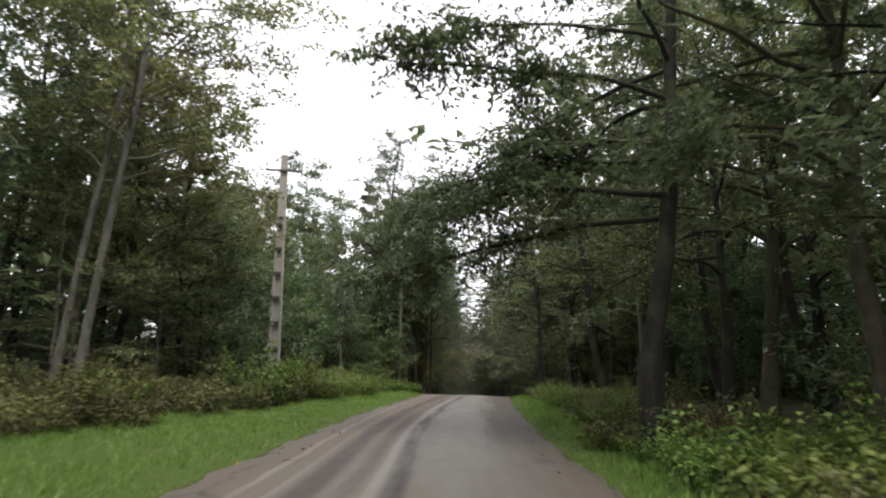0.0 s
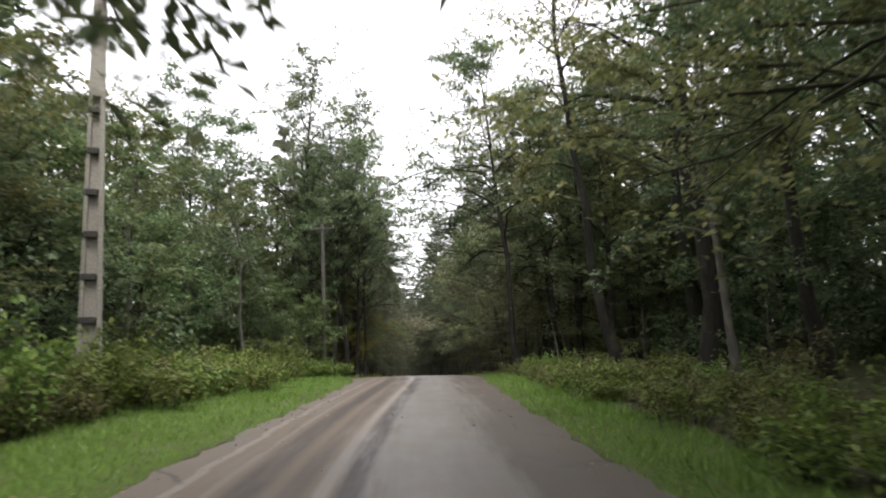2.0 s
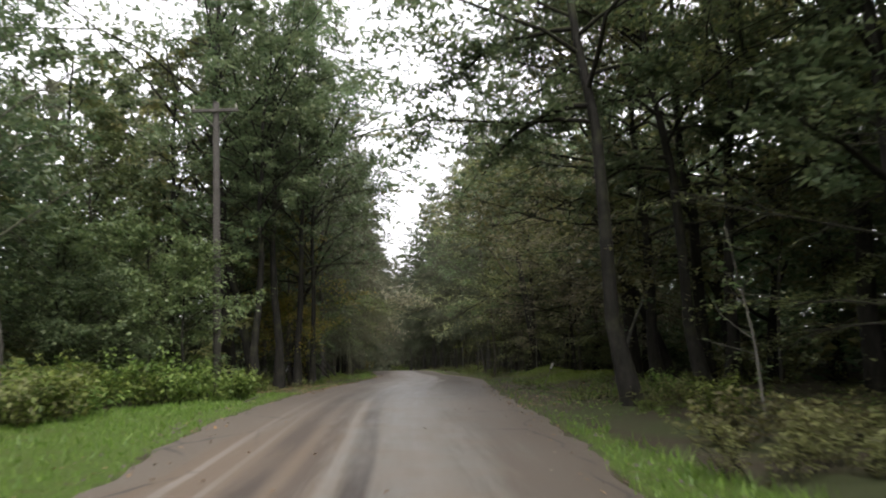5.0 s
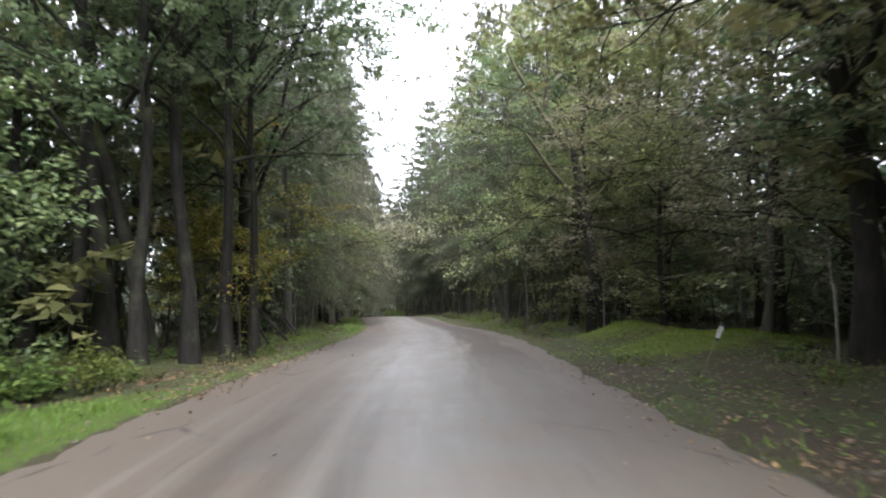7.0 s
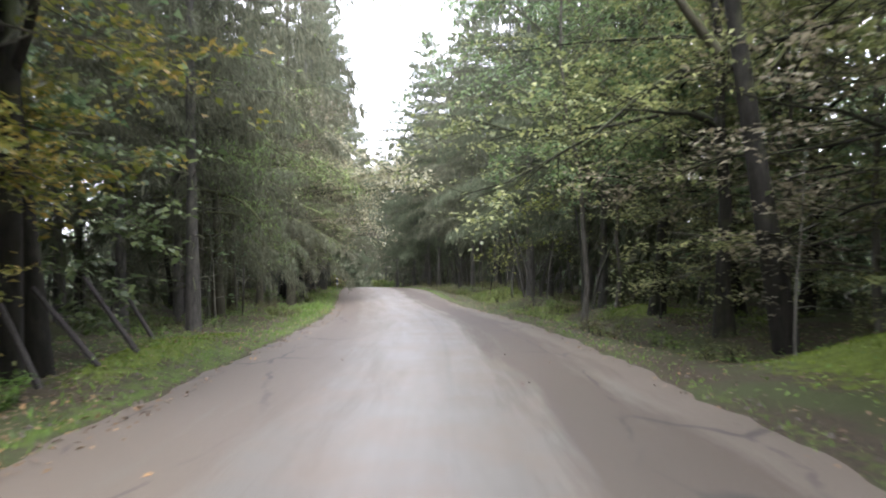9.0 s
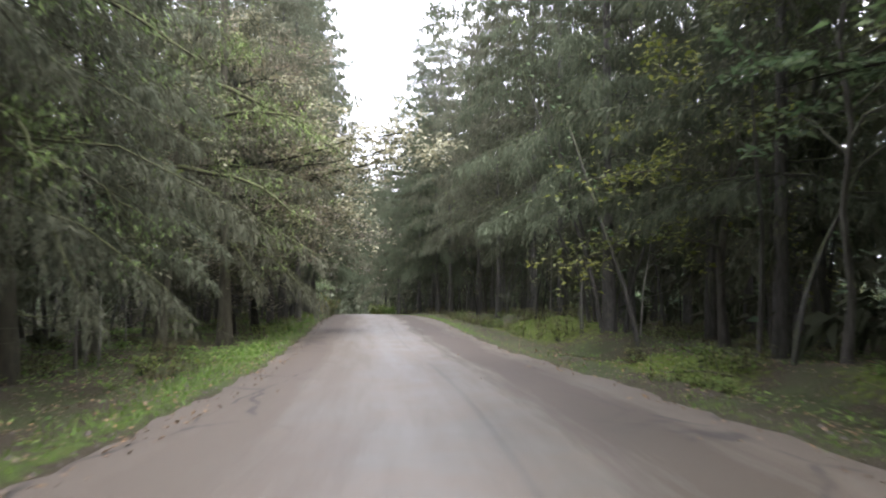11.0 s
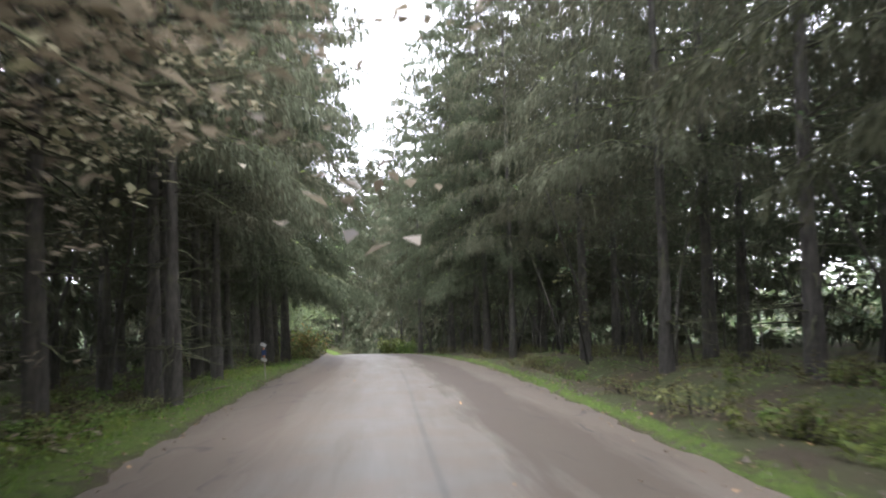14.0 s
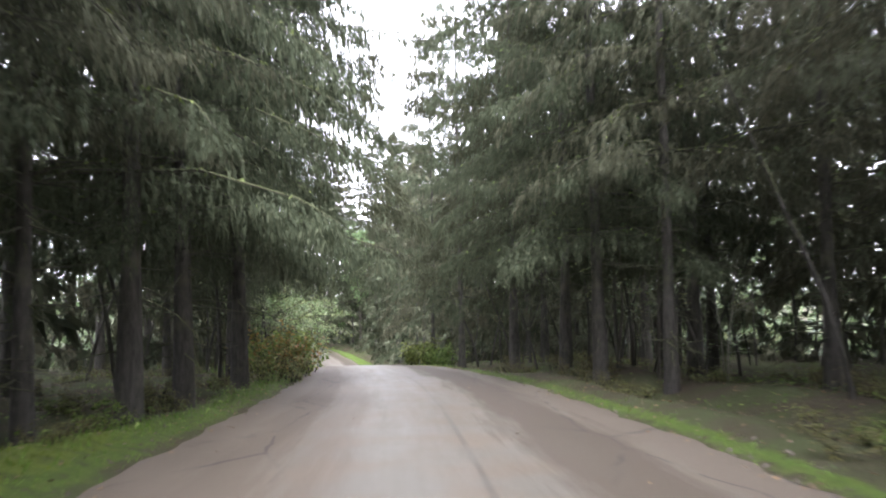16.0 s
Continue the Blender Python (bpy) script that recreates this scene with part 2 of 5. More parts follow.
def ground_material():
    """Forest floor: dark soil and litter, grass and moss where they grow ('turf' and 'moss' on the mesh)."""
    m, n, l, b = nodes_of("forest_floor")
    tc = n.new("ShaderNodeTexCoord")
    co = tc.outputs["Object"]
    fine, mid, wide = noise_tex(n, l, co, 28, 6, .7), noise_tex(n, l, co, 5, 4), noise_tex(n, l, co, .6, 3)
    soil = ramp(n, l, fine, [(0.32, (.026, .021, .014)), (0.5, (.058, .047, .031)), (0.7, (.115, .088, .056))])
    soil = mix(n, l, ramp(n, l, wide, [(0.40, (0, 0, 0)), (0.58, (.8, .8, .8))]), soil, (.058, .074, .026))
    turf = ramp(n, l, fine, [(0.3, (.040, .070, .012)), (0.55, (.085, .135, .022)), (0.75, (.14, .18, .04))])
    turf = mix(n, l, ramp(n, l, mid, [(0.52, (0, 0, 0)), (0.7, (.55, .55, .55))]), turf, (.10, .085, .040))
    moss = ramp(n, l, calc(n, l, "MULTIPLY_ADD", mid, .5, calc(n, l, "MULTIPLY", fine, .5)), [(0.36, (.06, .085, .014)), (0.6, (.125, .158, .028)), (0.8, (.18, .21, .045))])
    col = soil
    for key, tint in (("turf", turf), ("moss", moss)):
        at = n.new("ShaderNodeAttribute")
        at.attribute_name = key
        edge = calc(n, l, "MULTIPLY_ADD", mid, 1.1, -.55)
        edge = calc(n, l, "ADD", edge, at.outputs["Fac"])
        col = mix(n, l, ramp(n, l, edge, [(0.38, (0, 0, 0)), (0.62, (1, 1, 1))]), col, tint)
    at = n.new("ShaderNodeAttribute")
    at.attribute_name = "mud"
    edge = calc(n, l, "ADD", calc(n, l, "MULTIPLY_ADD", mid, 1.0, -.5), at.outputs["Fac"])
    col = mix(n, l, ramp(n, l, edge, [(0.4, (0, 0, 0)), (0.7, (1, 1, 1))]), col,
              ramp(n, l, fine, [(0.3, (.055, .047, .037)), (0.7, (.14, .12, .095))]))
    l.new(col, b.inputs["Base Color"])
    b.inputs["Roughness"].default_value = 0.9
    b.inputs["Specular IOR Level"].default_value = 0.2
    bump(n, l, b, calc(n, l, "ADD", fine, mid), 1.0, 0.06)
    return m


def road_material():
    """Worn, damp, patched asphalt: polished wheel tracks, mud drifting in from the sides, cracks."""
    m, n, l, b = nodes_of("damp_asphalt")
    uv = n.new("ShaderNodeUVMap")
    sep = n.new("ShaderNodeSeparateXYZ")
    l.new(uv.outputs[0], sep.inputs[0])
    u, v = sep.outputs["X"], sep.outputs["Y"]
    long = n.new("ShaderNodeMapping")
    long.inputs["Scale"].default_value = (1, 0.09, 1)
    l.new(uv.outputs[0], long.inputs[0])
    grit = noise_tex(n, l, uv.outputs[0], 60, 5, .75)
    blot = noise_tex(n, l, uv.outputs[0], 1.1, 5, .6)
    streak = noise_tex(n, l, long.outputs[0], 2.2, 5, .65)
    base = ramp(n, l, grit, [(0.3, (.060, .054, .044)), (0.7, (.124, .111, .090))])
    base = mix(n, l, ramp(n, l, blot, [(0.42, (0, 0, 0)), (0.62, (.7, .7, .7))]), base, (.106, .082, .058))
    # mud by the sides, in long drifts
    side = calc(n, l, "MULTIPLY", calc(n, l, "ABSOLUTE", calc(n, l, "ADD", u, -.35)), 0.36)
    mud = calc(n, l, "ADD", side, calc(n, l, "MULTIPLY_ADD", streak, 1.6, -.84))
    mudmask = ramp(n, l, mud, [(0.36, (0, 0, 0)), (0.75, (1, 1, 1))])
    mudcol = ramp(n, l, grit, [(0.25, (.056, .045, .033)), (0.75, (.120, .097, .073))])
    base = mix(n, l, mudmask, base, mudcol)
    # brown mud trodden into one lane of the first stretch, and wet brown bands by the edge further on
    brown = 0.0
    for lane, reach, far, tint, amount in ((1.15, 1.1, [(0.10, (0, 0, 0)), (0.20, (1, 1, 1)), (0.42, (1, 1, 1)), (0.52, (0, 0, 0))], (.100, .071, .046), .75),
                                           (-1.75, .85, [(0.54, (0, 0, 0)), (0.64, (1, 1, 1)), (1.0, (1, 1, 1))], (.052, .040, .027), .95),
                                           (-2.1, 1.0, [(0.12, (0, 0, 0)), (0.2, (1, 1, 1)), (0.40, (1, 1, 1)), (0.5, (0, 0, 0))], (.058, .046, .033), .8),
                                           (2.1, .55, [(0.72, (0, 0, 0)), (0.84, (1, 1, 1)), (1.0, (1, 1, 1))], (.070, .055, .040), .6)):
        d = calc(n, l, "ADD", calc(n, l, "ABSOLUTE", calc(n, l, "ADD", u, lane)), calc(n, l, "MULTIPLY_ADD", streak, -1.9 * reach, .95 * reach))
        w = ramp(n, l, calc(n, l, "DIVIDE", d, reach), [(0.45, (1, 1, 1)), (1.0, (0, 0, 0))])
        w = calc(n, l, "MULTIPLY", w, ramp(n, l, calc(n, l, "MULTIPLY", v, .01), far))
        base = mix(n, l, calc(n, l, "MULTIPLY", w, amount), base, tint)
        brown = calc(n, l, "MAXIMUM", w, brown)
    # wet wheel marks that wander along the first stretch, with pale dried edges
    sway = calc(n, l, "MULTIPLY", calc(n, l, "SINE", calc(n, l, "MULTIPLY_ADD", v, .16, -1.6)), .13)
    fade = ramp(n, l, calc(n, l, "MULTIPLY", v, .01), [(0.38, (1, 1, 1)), (0.62, (0, 0, 0))])
    patch = ramp(n, l, streak, [(0.36, (.45, .45, .45)), (0.52, (1, 1, 1))])
    for off, wide, tint, amount in ((.14, .17, (.024, .017, .012), .95), (.40, .10, (.19, .172, .150), .7), (.68, .16, (.045, .033, .024), .7), (1.15, .24, (.028, .020, .015), .85), (1.48, .06, (.17, .155, .135), .5), (1.88, .08, (.19, .172, .150), .6)):
        d = calc(n, l, "ABSOLUTE", calc(n, l, "ADD", calc(n, l, "ADD", u, off), sway))
        w = ramp(n, l, d, [(wide * .45, (1, 1, 1)), (wide, (0, 0, 0))])
        w = calc(n, l, "MULTIPLY", calc(n, l, "MULTIPLY", w, patch), calc(n, l, "MULTIPLY", fade, amount))
        base = mix(n, l, w, base, tint)
    # a dark seam down the middle further on, and cracks
    seam = calc(n, l, "ABSOLUTE", calc(n, l, "ADD", u, calc(n, l, "MULTIPLY_ADD", sway, .5, -.35)))
    seam = ramp(n, l, seam, [(0.02, (1, 1, 1)), (0.05, (0, 0, 0))])
    seam = calc(n, l, "MULTIPLY", calc(n, l, "MULTIPLY", seam, ramp(n, l, calc(n, l, "MULTIPLY", v, .005), [(0.30, (0, 0, 0)), (0.42, (1, 1, 1))])), patch)
    vor = n.new("ShaderNodeTexVoronoi")
    vor.feature = "DISTANCE_TO_EDGE"
    vor.inputs["Scale"].default_value = 0.75
    warp = n.new("ShaderNodeMapping")
    warp.inputs["Scale"].default_value = (1, 0.35, 1)
    wob = n.new("ShaderNodeTexNoise")
    l.new(uv.outputs[0], wob.inputs["Vector"])
    wob.inputs["Scale"].default_value = 2.0
    l.new(mix(n, l, 0.15, uv.outputs[0], wob.outputs["Color"]), warp.inputs[0])
    l.new(warp.outputs[0], vor.inputs["Vector"])
    crack = ramp(n, l, vor.outputs["Distance"], [(0.008, (1, 1, 1)), (0.020, (0, 0, 0))])
    crack = calc(n, l, "MULTIPLY", crack, ramp(n, l, blot, [(0.44, (0, 0, 0)), (0.56, (.9, .9, .9))]))
    crack = calc(n, l, "MULTIPLY", crack, ramp(n, l, calc(n, l, "MULTIPLY", calc(n, l, "ABSOLUTE", u), .3), [(0.42, (0, 0, 0)), (0.6, (1, 1, 1))]))
    crack = calc(n, l, "MAXIMUM", crack, calc(n, l, "MULTIPLY", seam, .5))
    base = mix(n, l, calc(n, l, "MULTIPLY", crack, .9), base, (.020, .017, .014))
    l.new(base, b.inputs["Base Color"])
    wet = calc(n, l, "ADD", calc(n, l, "MULTIPLY", streak, 0.55), calc(n, l, "MULTIPLY", blot, 0.35))
    rough = ramp(n, l, wet, [(0.25, (.38, .38, .38)), (0.65, (.55, .55, .55))])
    rough = mix(n, l, calc(n, l, "MULTIPLY", mudmask, .6), rough, (.6, .6, .6))
    matt = calc(n, l, "MULTIPLY_ADD", calc(n, l, "ABSOLUTE", calc(n, l, "ADD", u, -.15)), .62, -.32, clamp=True)    # dull outside the polished middle
    rough = mix(n, l, calc(n, l, "MULTIPLY", matt, .85), rough, (.68, .68, .68))
    l.new(mix(n, l, calc(n, l, "MULTIPLY", brown, .8), rough, (.74, .74, .74)), b.inputs["Roughness"])
    b.inputs["Specular IOR Level"].default_value = 0.42
    bump(n, l, b, calc(n, l, "ADD", grit, calc(n, l, "MULTIPLY", blot, .6)), 0.2, 0.010)
    return m


# ---------------------------------------------------------------- mesh helpers
def mesh_object(name, verts, faces, material, parent=None, smoothed=False):
    me = bpy.data.meshes.new(name)
    me.from_pydata([tuple(v) for v in verts], [], faces)
    me.materials.append(material)
    if smoothed:
        me.polygons.foreach_set("use_smooth", [True] * len(me.polygons))
    me.update()
    ob = new(name, me)
    ob.parent = parent
    return ob


def quads_object(name, verts, material, parent=None, sides=4):
    """One mesh of many separate faces of so many corners each; verts: (faces, sides, 3)."""
    count = len(verts)
    me = bpy.data.meshes.new(name)
    me.vertices.add(count * sides)
    me.vertices.foreach_set("co", np.ascontiguousarray(verts, dtype=np.float32).ravel())
    me.loops.add(count * sides)
    me.loops.foreach_set("vertex_index", np.arange(count * sides, dtype=np.int32))
    me.polygons.add(count)
    me.polygons.foreach_set("loop_start", np.arange(0, count * sides, sides, dtype=np.int32))
    me.update(calc_edges=True)
    me.materials.append(material)
    ob = new(name, me)
    ob.parent = parent
    return ob


def part(name, bm, material, parent, label=""):
    me = bpy.data.meshes.new(name)
    bm.normal_update()
    bm.to_mesh(me)
    bm.free()
    me.materials.append(material)
    ob = new(name, me)
    ob.parent = parent
    return tagged(ob, label)


def box(bm, size, at=(0, 0, 0), turn=None, bevel=0.0, taper=1.0):
    r = bmesh.ops.create_cube(bm, size=1)
    vs = r["verts"]
    for v in vs:
        k = taper if v.co.z > 0 else 1.0
        v.co = Vector((v.co.x * size[0] * k, v.co.y * size[1] * k, v.co.z * size[2]))
    if bevel:
        es = list({e for v in vs for e in v.link_edges})
        r = bmesh.ops.bevel(bm, geom=es, offset=bevel, segments=2, affect="EDGES")
        vs = list({v for f in r["faces"] for v in f.verts} | {v for v in vs if v.is_valid})
    m = Matrix.Translation(at) @ (turn or Matrix())
    bmesh.ops.transform(bm, matrix=m, verts=vs)
    return vs


def rod(bm, a, b, r, r2=None, sides=8):
    a, b = Vector(a), Vector(b)
    d = b - a
    q = d.to_track_quat("Z", "Y").to_matrix().to_4x4()
    bmesh.ops.create_cone(bm, cap_ends=True, segments=sides, radius1=r, radius2=r if r2 is None else r2, depth=d.length,
                          matrix=Matrix.Translation((a + b) / 2) @ q)


class Tubes:
    """Gathers tapered tubes along lines into one mesh."""

    def __init__(self):
        self.v, self.f = [], []

    def add(self, pts, radii, sides):
        pts = np.asarray(pts, float)
        base = len(self.v)
        n = len(pts)
        tang = np.gradient(pts, axis=0)
        tang /= np.linalg.norm(tang, axis=1)[:, None] + 1e-9
        ref = np.array([0.31, 0.95, 0.05]) if abs(tang[0][2]) > .7 else np.array([0.02, 0.05, 1.0])
        for p, t, r in zip(pts, tang, radii):
            s = np.cross(t, ref)
            s /= np.linalg.norm(s) + 1e-9
            w = np.cross(s, t)
            for k in range(sides):
                a = 6.28319 * k / sides
                self.v.append(tuple(p + r * (math.cos(a) * s + math.sin(a) * w)))
        for i in range(n - 1):
            for k in range(sides):
                a, b = base + i * sides + k, base + i * sides + (k + 1) % sides
                self.f.append((a, b, b + sides, a + sides))
        self.f.append(tuple(base + (n - 1) * sides + k for k in range(sides)))

    def make(self, name, material, parent):
        return mesh_object(name, self.v, self.f, material, parent, True)


def leaf_faces(rng, anchors, length, width, droop=0.2, flat=0.72, sides=4):
    """Leaves at the anchors, as folded diamonds or, far off, as plain triangles: (n, sides, 3)."""
    k = len(anchors)
    az = rng.uniform(0, 2 * np.pi, k)
    d = np.stack([np.cos(az), np.sin(az), rng.normal(-droop, .35, k)], 1)
    d /= np.linalg.norm(d, axis=1)[:, None]
    up = rng.normal(0, 1 - flat, (k, 3)) + np.array([0, 0, 1.0])
    s = np.cross(d, up)
    s /= np.linalg.norm(s, axis=1)[:, None] + 1e-9
    nrm = np.cross(s, d)
    L = length * rng.uniform(.6, 1.35, k)[:, None]
    W = width * rng.uniform(.7, 1.25, k)[:, None]
    mid = anchors + d * L * .45
    fold = nrm * W * .22
    if sides == 3:
        return np.stack([anchors + s * W * .5, anchors - s * W * .45 + d * L * .25, anchors + d * L], 1)
    return np.stack([anchors, mid + s * W * .5 + fold, anchors + d * L, mid - s * W * .5 + fold], 1)


def bend(rng, start, direction, length, steps, lift=0.0, wobble=0.12):
    """A wandering line of so many steps; lift bends it up (or down) on the way."""
    p, d = np.array(start, float), np.array(direction, float)
    d /= np.linalg.norm(d)
    out = [p.copy()]
    for _ in range(steps):
        d = d + rng.normal(0, wobble, 3) + np.array([0, 0, lift])
        d /= np.linalg.norm(d)
        p = p + d * length / steps
        out.append(p.copy())
    return np.array(out)


def along(line, t):
    k = t * (len(line) - 1)
    i = min(int(k), len(line) - 2)
    return line[i] * (1 - k + i) + line[i + 1] * (k - i)


# ---------------------------------------------------------------- trees
def leafy_tree(name, seed, high, girth, clear, spread, limbs, leaves, leaf, leafmat, barkmat, lean=(0, 0), toward=None, rise=0.85, subs=7, sides=3, droop=.3, boughs=(), twiggy=True, props=(), layer=.6, heavy=2):
    """A broad-leaved tree: tapered trunk with limbs and branches, a loose uneven crown of separate leaves."""
    rng = np.random.default_rng(seed)
    root = new(name)
    tubes = Tubes()
    n = 9
    zs = np.linspace(-.3, high * .9, n)
    wander = np.cumsum(rng.normal(0, .019 * high, (n, 2)), axis=0) * .5
    trunk = np.stack([wander[:, 0] - wander[0, 0] + lean[0] * zs / high, wander[:, 1] - wander[0, 1] + lean[1] * zs / high, zs], 1)
    rad = girth * (1 - .82 * np.linspace(0, 1, n) ** .9)
    rad[0] *= 1.55
    tubes.add(trunk, rad, 9)
    for px, py, t in props:                                # a second stem that leans in
        a, b = np.array([px, py, -.3]), along(trunk, t)
        tubes.add(np.array([a * (1 - q) + b * q + np.array([0, 0, .25 * math.sin(3.14 * q)]) for q in np.linspace(0, 1, 5)]), np.linspace(girth * .8, girth * .55, 5), 8)
    anchors = []
    golden = rng.uniform(0, 6.28)
    for i in range(limbs):
        t = clear + (1 - clear) * ((i + rng.uniform(.1, .9)) / limbs)
        start = along(trunk, t)
        az = golden + i * 2.4 + rng.normal(0, .3)
        body = math.sin(math.pi * min(1, .18 + .82 * (t - clear) / (1 - clear + 1e-6)) ** .8) if clear < 1 else 1
        ln = spread * (.35 + .75 * body) * rng.uniform(.7, 1.2)
        d = np.array([math.cos(az), math.sin(az), rise * rng.uniform(.4, 1.4) + .5 * (t - clear)])
        if toward is not None:
            d[:2] += np.array(toward)
        line = bend(rng, start, d, ln, 6, -.085 if layer < .8 else -.03, .17)
        r = max(.02, girth * (1 - .8 * t) * .5)
        tubes.add(line, np.linspace(r, .010, 7), 5)
        for _ in range(subs):
            s = rng.uniform(.25, 1)
            p = along(line, s)
            ax = line[-1] - line[0]
            dd = ax / np.linalg.norm(ax) * .7 + rng.normal(0, .6, 3) * np.array([1, 1, .8 if layer < .8 else .4])
            sub = bend(rng, p, dd, ln * rng.uniform(.25, .5), 3, -.05, .16)
            if twiggy:
                tubes.add(sub, (.018, .013, .009, .004), 3)
            anchors.append(sub[1:])
            for _ in range(2):
                q = along(sub, rng.uniform(.3, 1))
                tw = bend(rng, q, dd + rng.normal(0, .7, 3) * np.array([1, 1, .3]), ln * .18 + .15, 2, -.06, .15)
                anchors.append(tw)
    for t, d, ln, r, sag in boughs:                        # long boughs reaching out
        line = bend(rng, along(trunk, t), d, ln, 8, -sag, .10)
        tubes.add(line, np.linspace(r, .012, 9), 6)
        for _ in range(int(ln * 6)):
            p = along(line, rng.uniform(.22, 1))
            dd = np.array(d) * .5 + rng.normal(0, .6, 3)
            sub = bend(rng, p, dd, rng.uniform(.6, 1.5), 3, -.12, .16)
            tubes.add(sub, (.014, .01, .007, .003), 3)
            anchors += [sub] * heavy
    twigs = [a for a in anchors if len(a) > 1]
    pick = rng.integers(0, len(twigs), leaves)
    pos = np.array([along(twigs[k], t) for k, t in zip(pick, rng.uniform(0, 1, leaves))])
    pos += rng.normal(0, .17, (leaves, 3)) * np.array([1, 1, .45 if layer < .8 else .22])
    tubes.make("trunk", barkmat, root)
    quads_object("crown", leaf_faces(rng, pos, leaf, leaf * (.62 if droop < .4 else .46 if droop < .5 else .2), droop=droop, flat=layer, sides=sides), leafmat, root, sides)
    return root


def spruce(name, seed, high, girth, bare, reach, branches, sprays, leafmat, barkmat, mossy=False, hang=1.0, coarse=1.0):
    """A spruce: straight trunk, dead bare twigs low down, drooping boughs hung with needle sprays."""
    rng = np.random.default_rng(seed)
    root = new(name)
    tubes = Tubes()
    zs = np.linspace(-.3, high, 9)
    wander = np.cumsum(rng.normal(0, .02, (9, 2)), axis=0)
    trunk = np.stack([wander[:, 0], wander[:, 1], zs], 1)
    rad = girth * (1 - .96 * np.linspace(0, 1, 9))
    rad[0] *= 1.5
    tubes.add(trunk, rad, 9)
    for _ in range((80 if bare > .2 else 34) if coarse < 1.2 else 8):             # dead twigs
        t = rng.uniform(.05, bare + .08)
        az = rng.uniform(0, 6.28)
        line = bend(rng, along(trunk, t), (math.cos(az), math.sin(az), -.05), rng.uniform(.6, 2.2), 4, -.06, .22)
        tubes.add(line, (.024, .017, .012, .008, .003), 3)
    faces, licks = [], []
    for i in range(branches):
        tier = i // 7                                      # boughs stand in whorls
        t = min(.995, bare + (1 - bare) * (tier + rng.uniform(0, .28)) / (branches // 7))
        az = i * .898 + tier * .7 + rng.normal(0, .2)
        top = (t - bare) / (1 - bare)
        ln = reach * (1 - top) ** .75 * rng.uniform(.7, 1.15) * (1.0 if top > .06 else .8) + .25
        d = np.array([math.cos(az), math.sin(az), .12 + .5 * top - .18 * (1 - top)])
        line = bend(rng, along(trunk, t), d + np.array([0, 0, .22 * (1 - top)]), ln, 5, -.12 * hang * (1 - .7 * top), .12)
        line[-1][2] += .1 * ln * .3
        if coarse < 1.2:
            tubes.add(line[[0, 2, 4, 5]], np.linspace(max(.010, .034 * (1 - top)), .005, 4), 3)
        ax = (line[-1] - line[0]) / (np.linalg.norm(line[-1] - line[0]) + 1e-9)
        sidew = np.cross(ax, (0, 0, 1.0))
        # side twigs fan out from the bough; from each a strand of needle sprays hangs like a curtain
        per = 8 if coarse < 1.2 else 5
        strands = max(4, int(sprays * (.35 + ln / reach) * (1.2 - .9 * top) / 5))
        v = rng.uniform(.06, 1, strands) ** .75
        sg = rng.uniform(-1, 1, strands)
        fan = ln * .25 * (1.12 - v)
        p = np.array([along(line, q) for q in v]) + sidew * (sg * fan)[:, None] + ax * (np.abs(sg) * fan * .5)[:, None]
        p[:, 2] -= np.abs(sg) * .10 * hang
        drop = rng.uniform(.10, .62, strands) * hang * (1 - .6 * top) * (1.15 - .5 * v)
        way = ax * rng.uniform(.2, .9, strands)[:, None] + sidew * (sg * .7)[:, None]
        p, way, drop = np.repeat(p, per, 0), np.repeat(way, per, 0), np.repeat(drop, per)
        step = np.tile(np.arange(per) / per, strands)
        p = p + rng.normal(0, .03, p.shape) * coarse + way * (.12 * step)[:, None]
        p[:, 2] -= drop * step
        dd = way * (1 - .6 * step)[:, None] + rng.normal(0, .22, p.shape)
        dd[:, 2] -= (.2 + 1.5 * step) * hang
        dd /= np.linalg.norm(dd, axis=1)[:, None]
        L = (rng.uniform(.13, .30, len(p)) * (.85 + .35 * top))[:, None] * coarse * (1.0 if coarse < 1.2 else 1.3)
        W = L * (rng.uniform(.15, .30, len(p)) * (1.0 if coarse < 1.2 else 1.6))[:, None]
        w = np.cross(dd, rng.normal(0, 1, p.shape))
        w /= np.linalg.norm(w, axis=1)[:, None] + 1e-9
        faces.append(np.stack([p + w * W * .5, p - w * W * .5, p + dd * L], 1))
        if mossy and top < .5:
            kk = 10
            s = rng.uniform(.1, .8, kk)
            p = np.array([along(line, v) for v in s])
            licks.append(leaf_faces(rng, p + np.array([0, 0, .02]), .12, .06, droop=.6, flat=.3))
    tubes.make("trunk", barkmat, root)
    quads_object("crown", np.concatenate(faces), leafmat, root, 3)
    if licks:
        tagged(quads_object("moss_and_lichen", np.concatenate(licks), LEAF["lichen"], root), "pale grey-green lichen and moss on the boughs", "", "", "stuff")
    return root


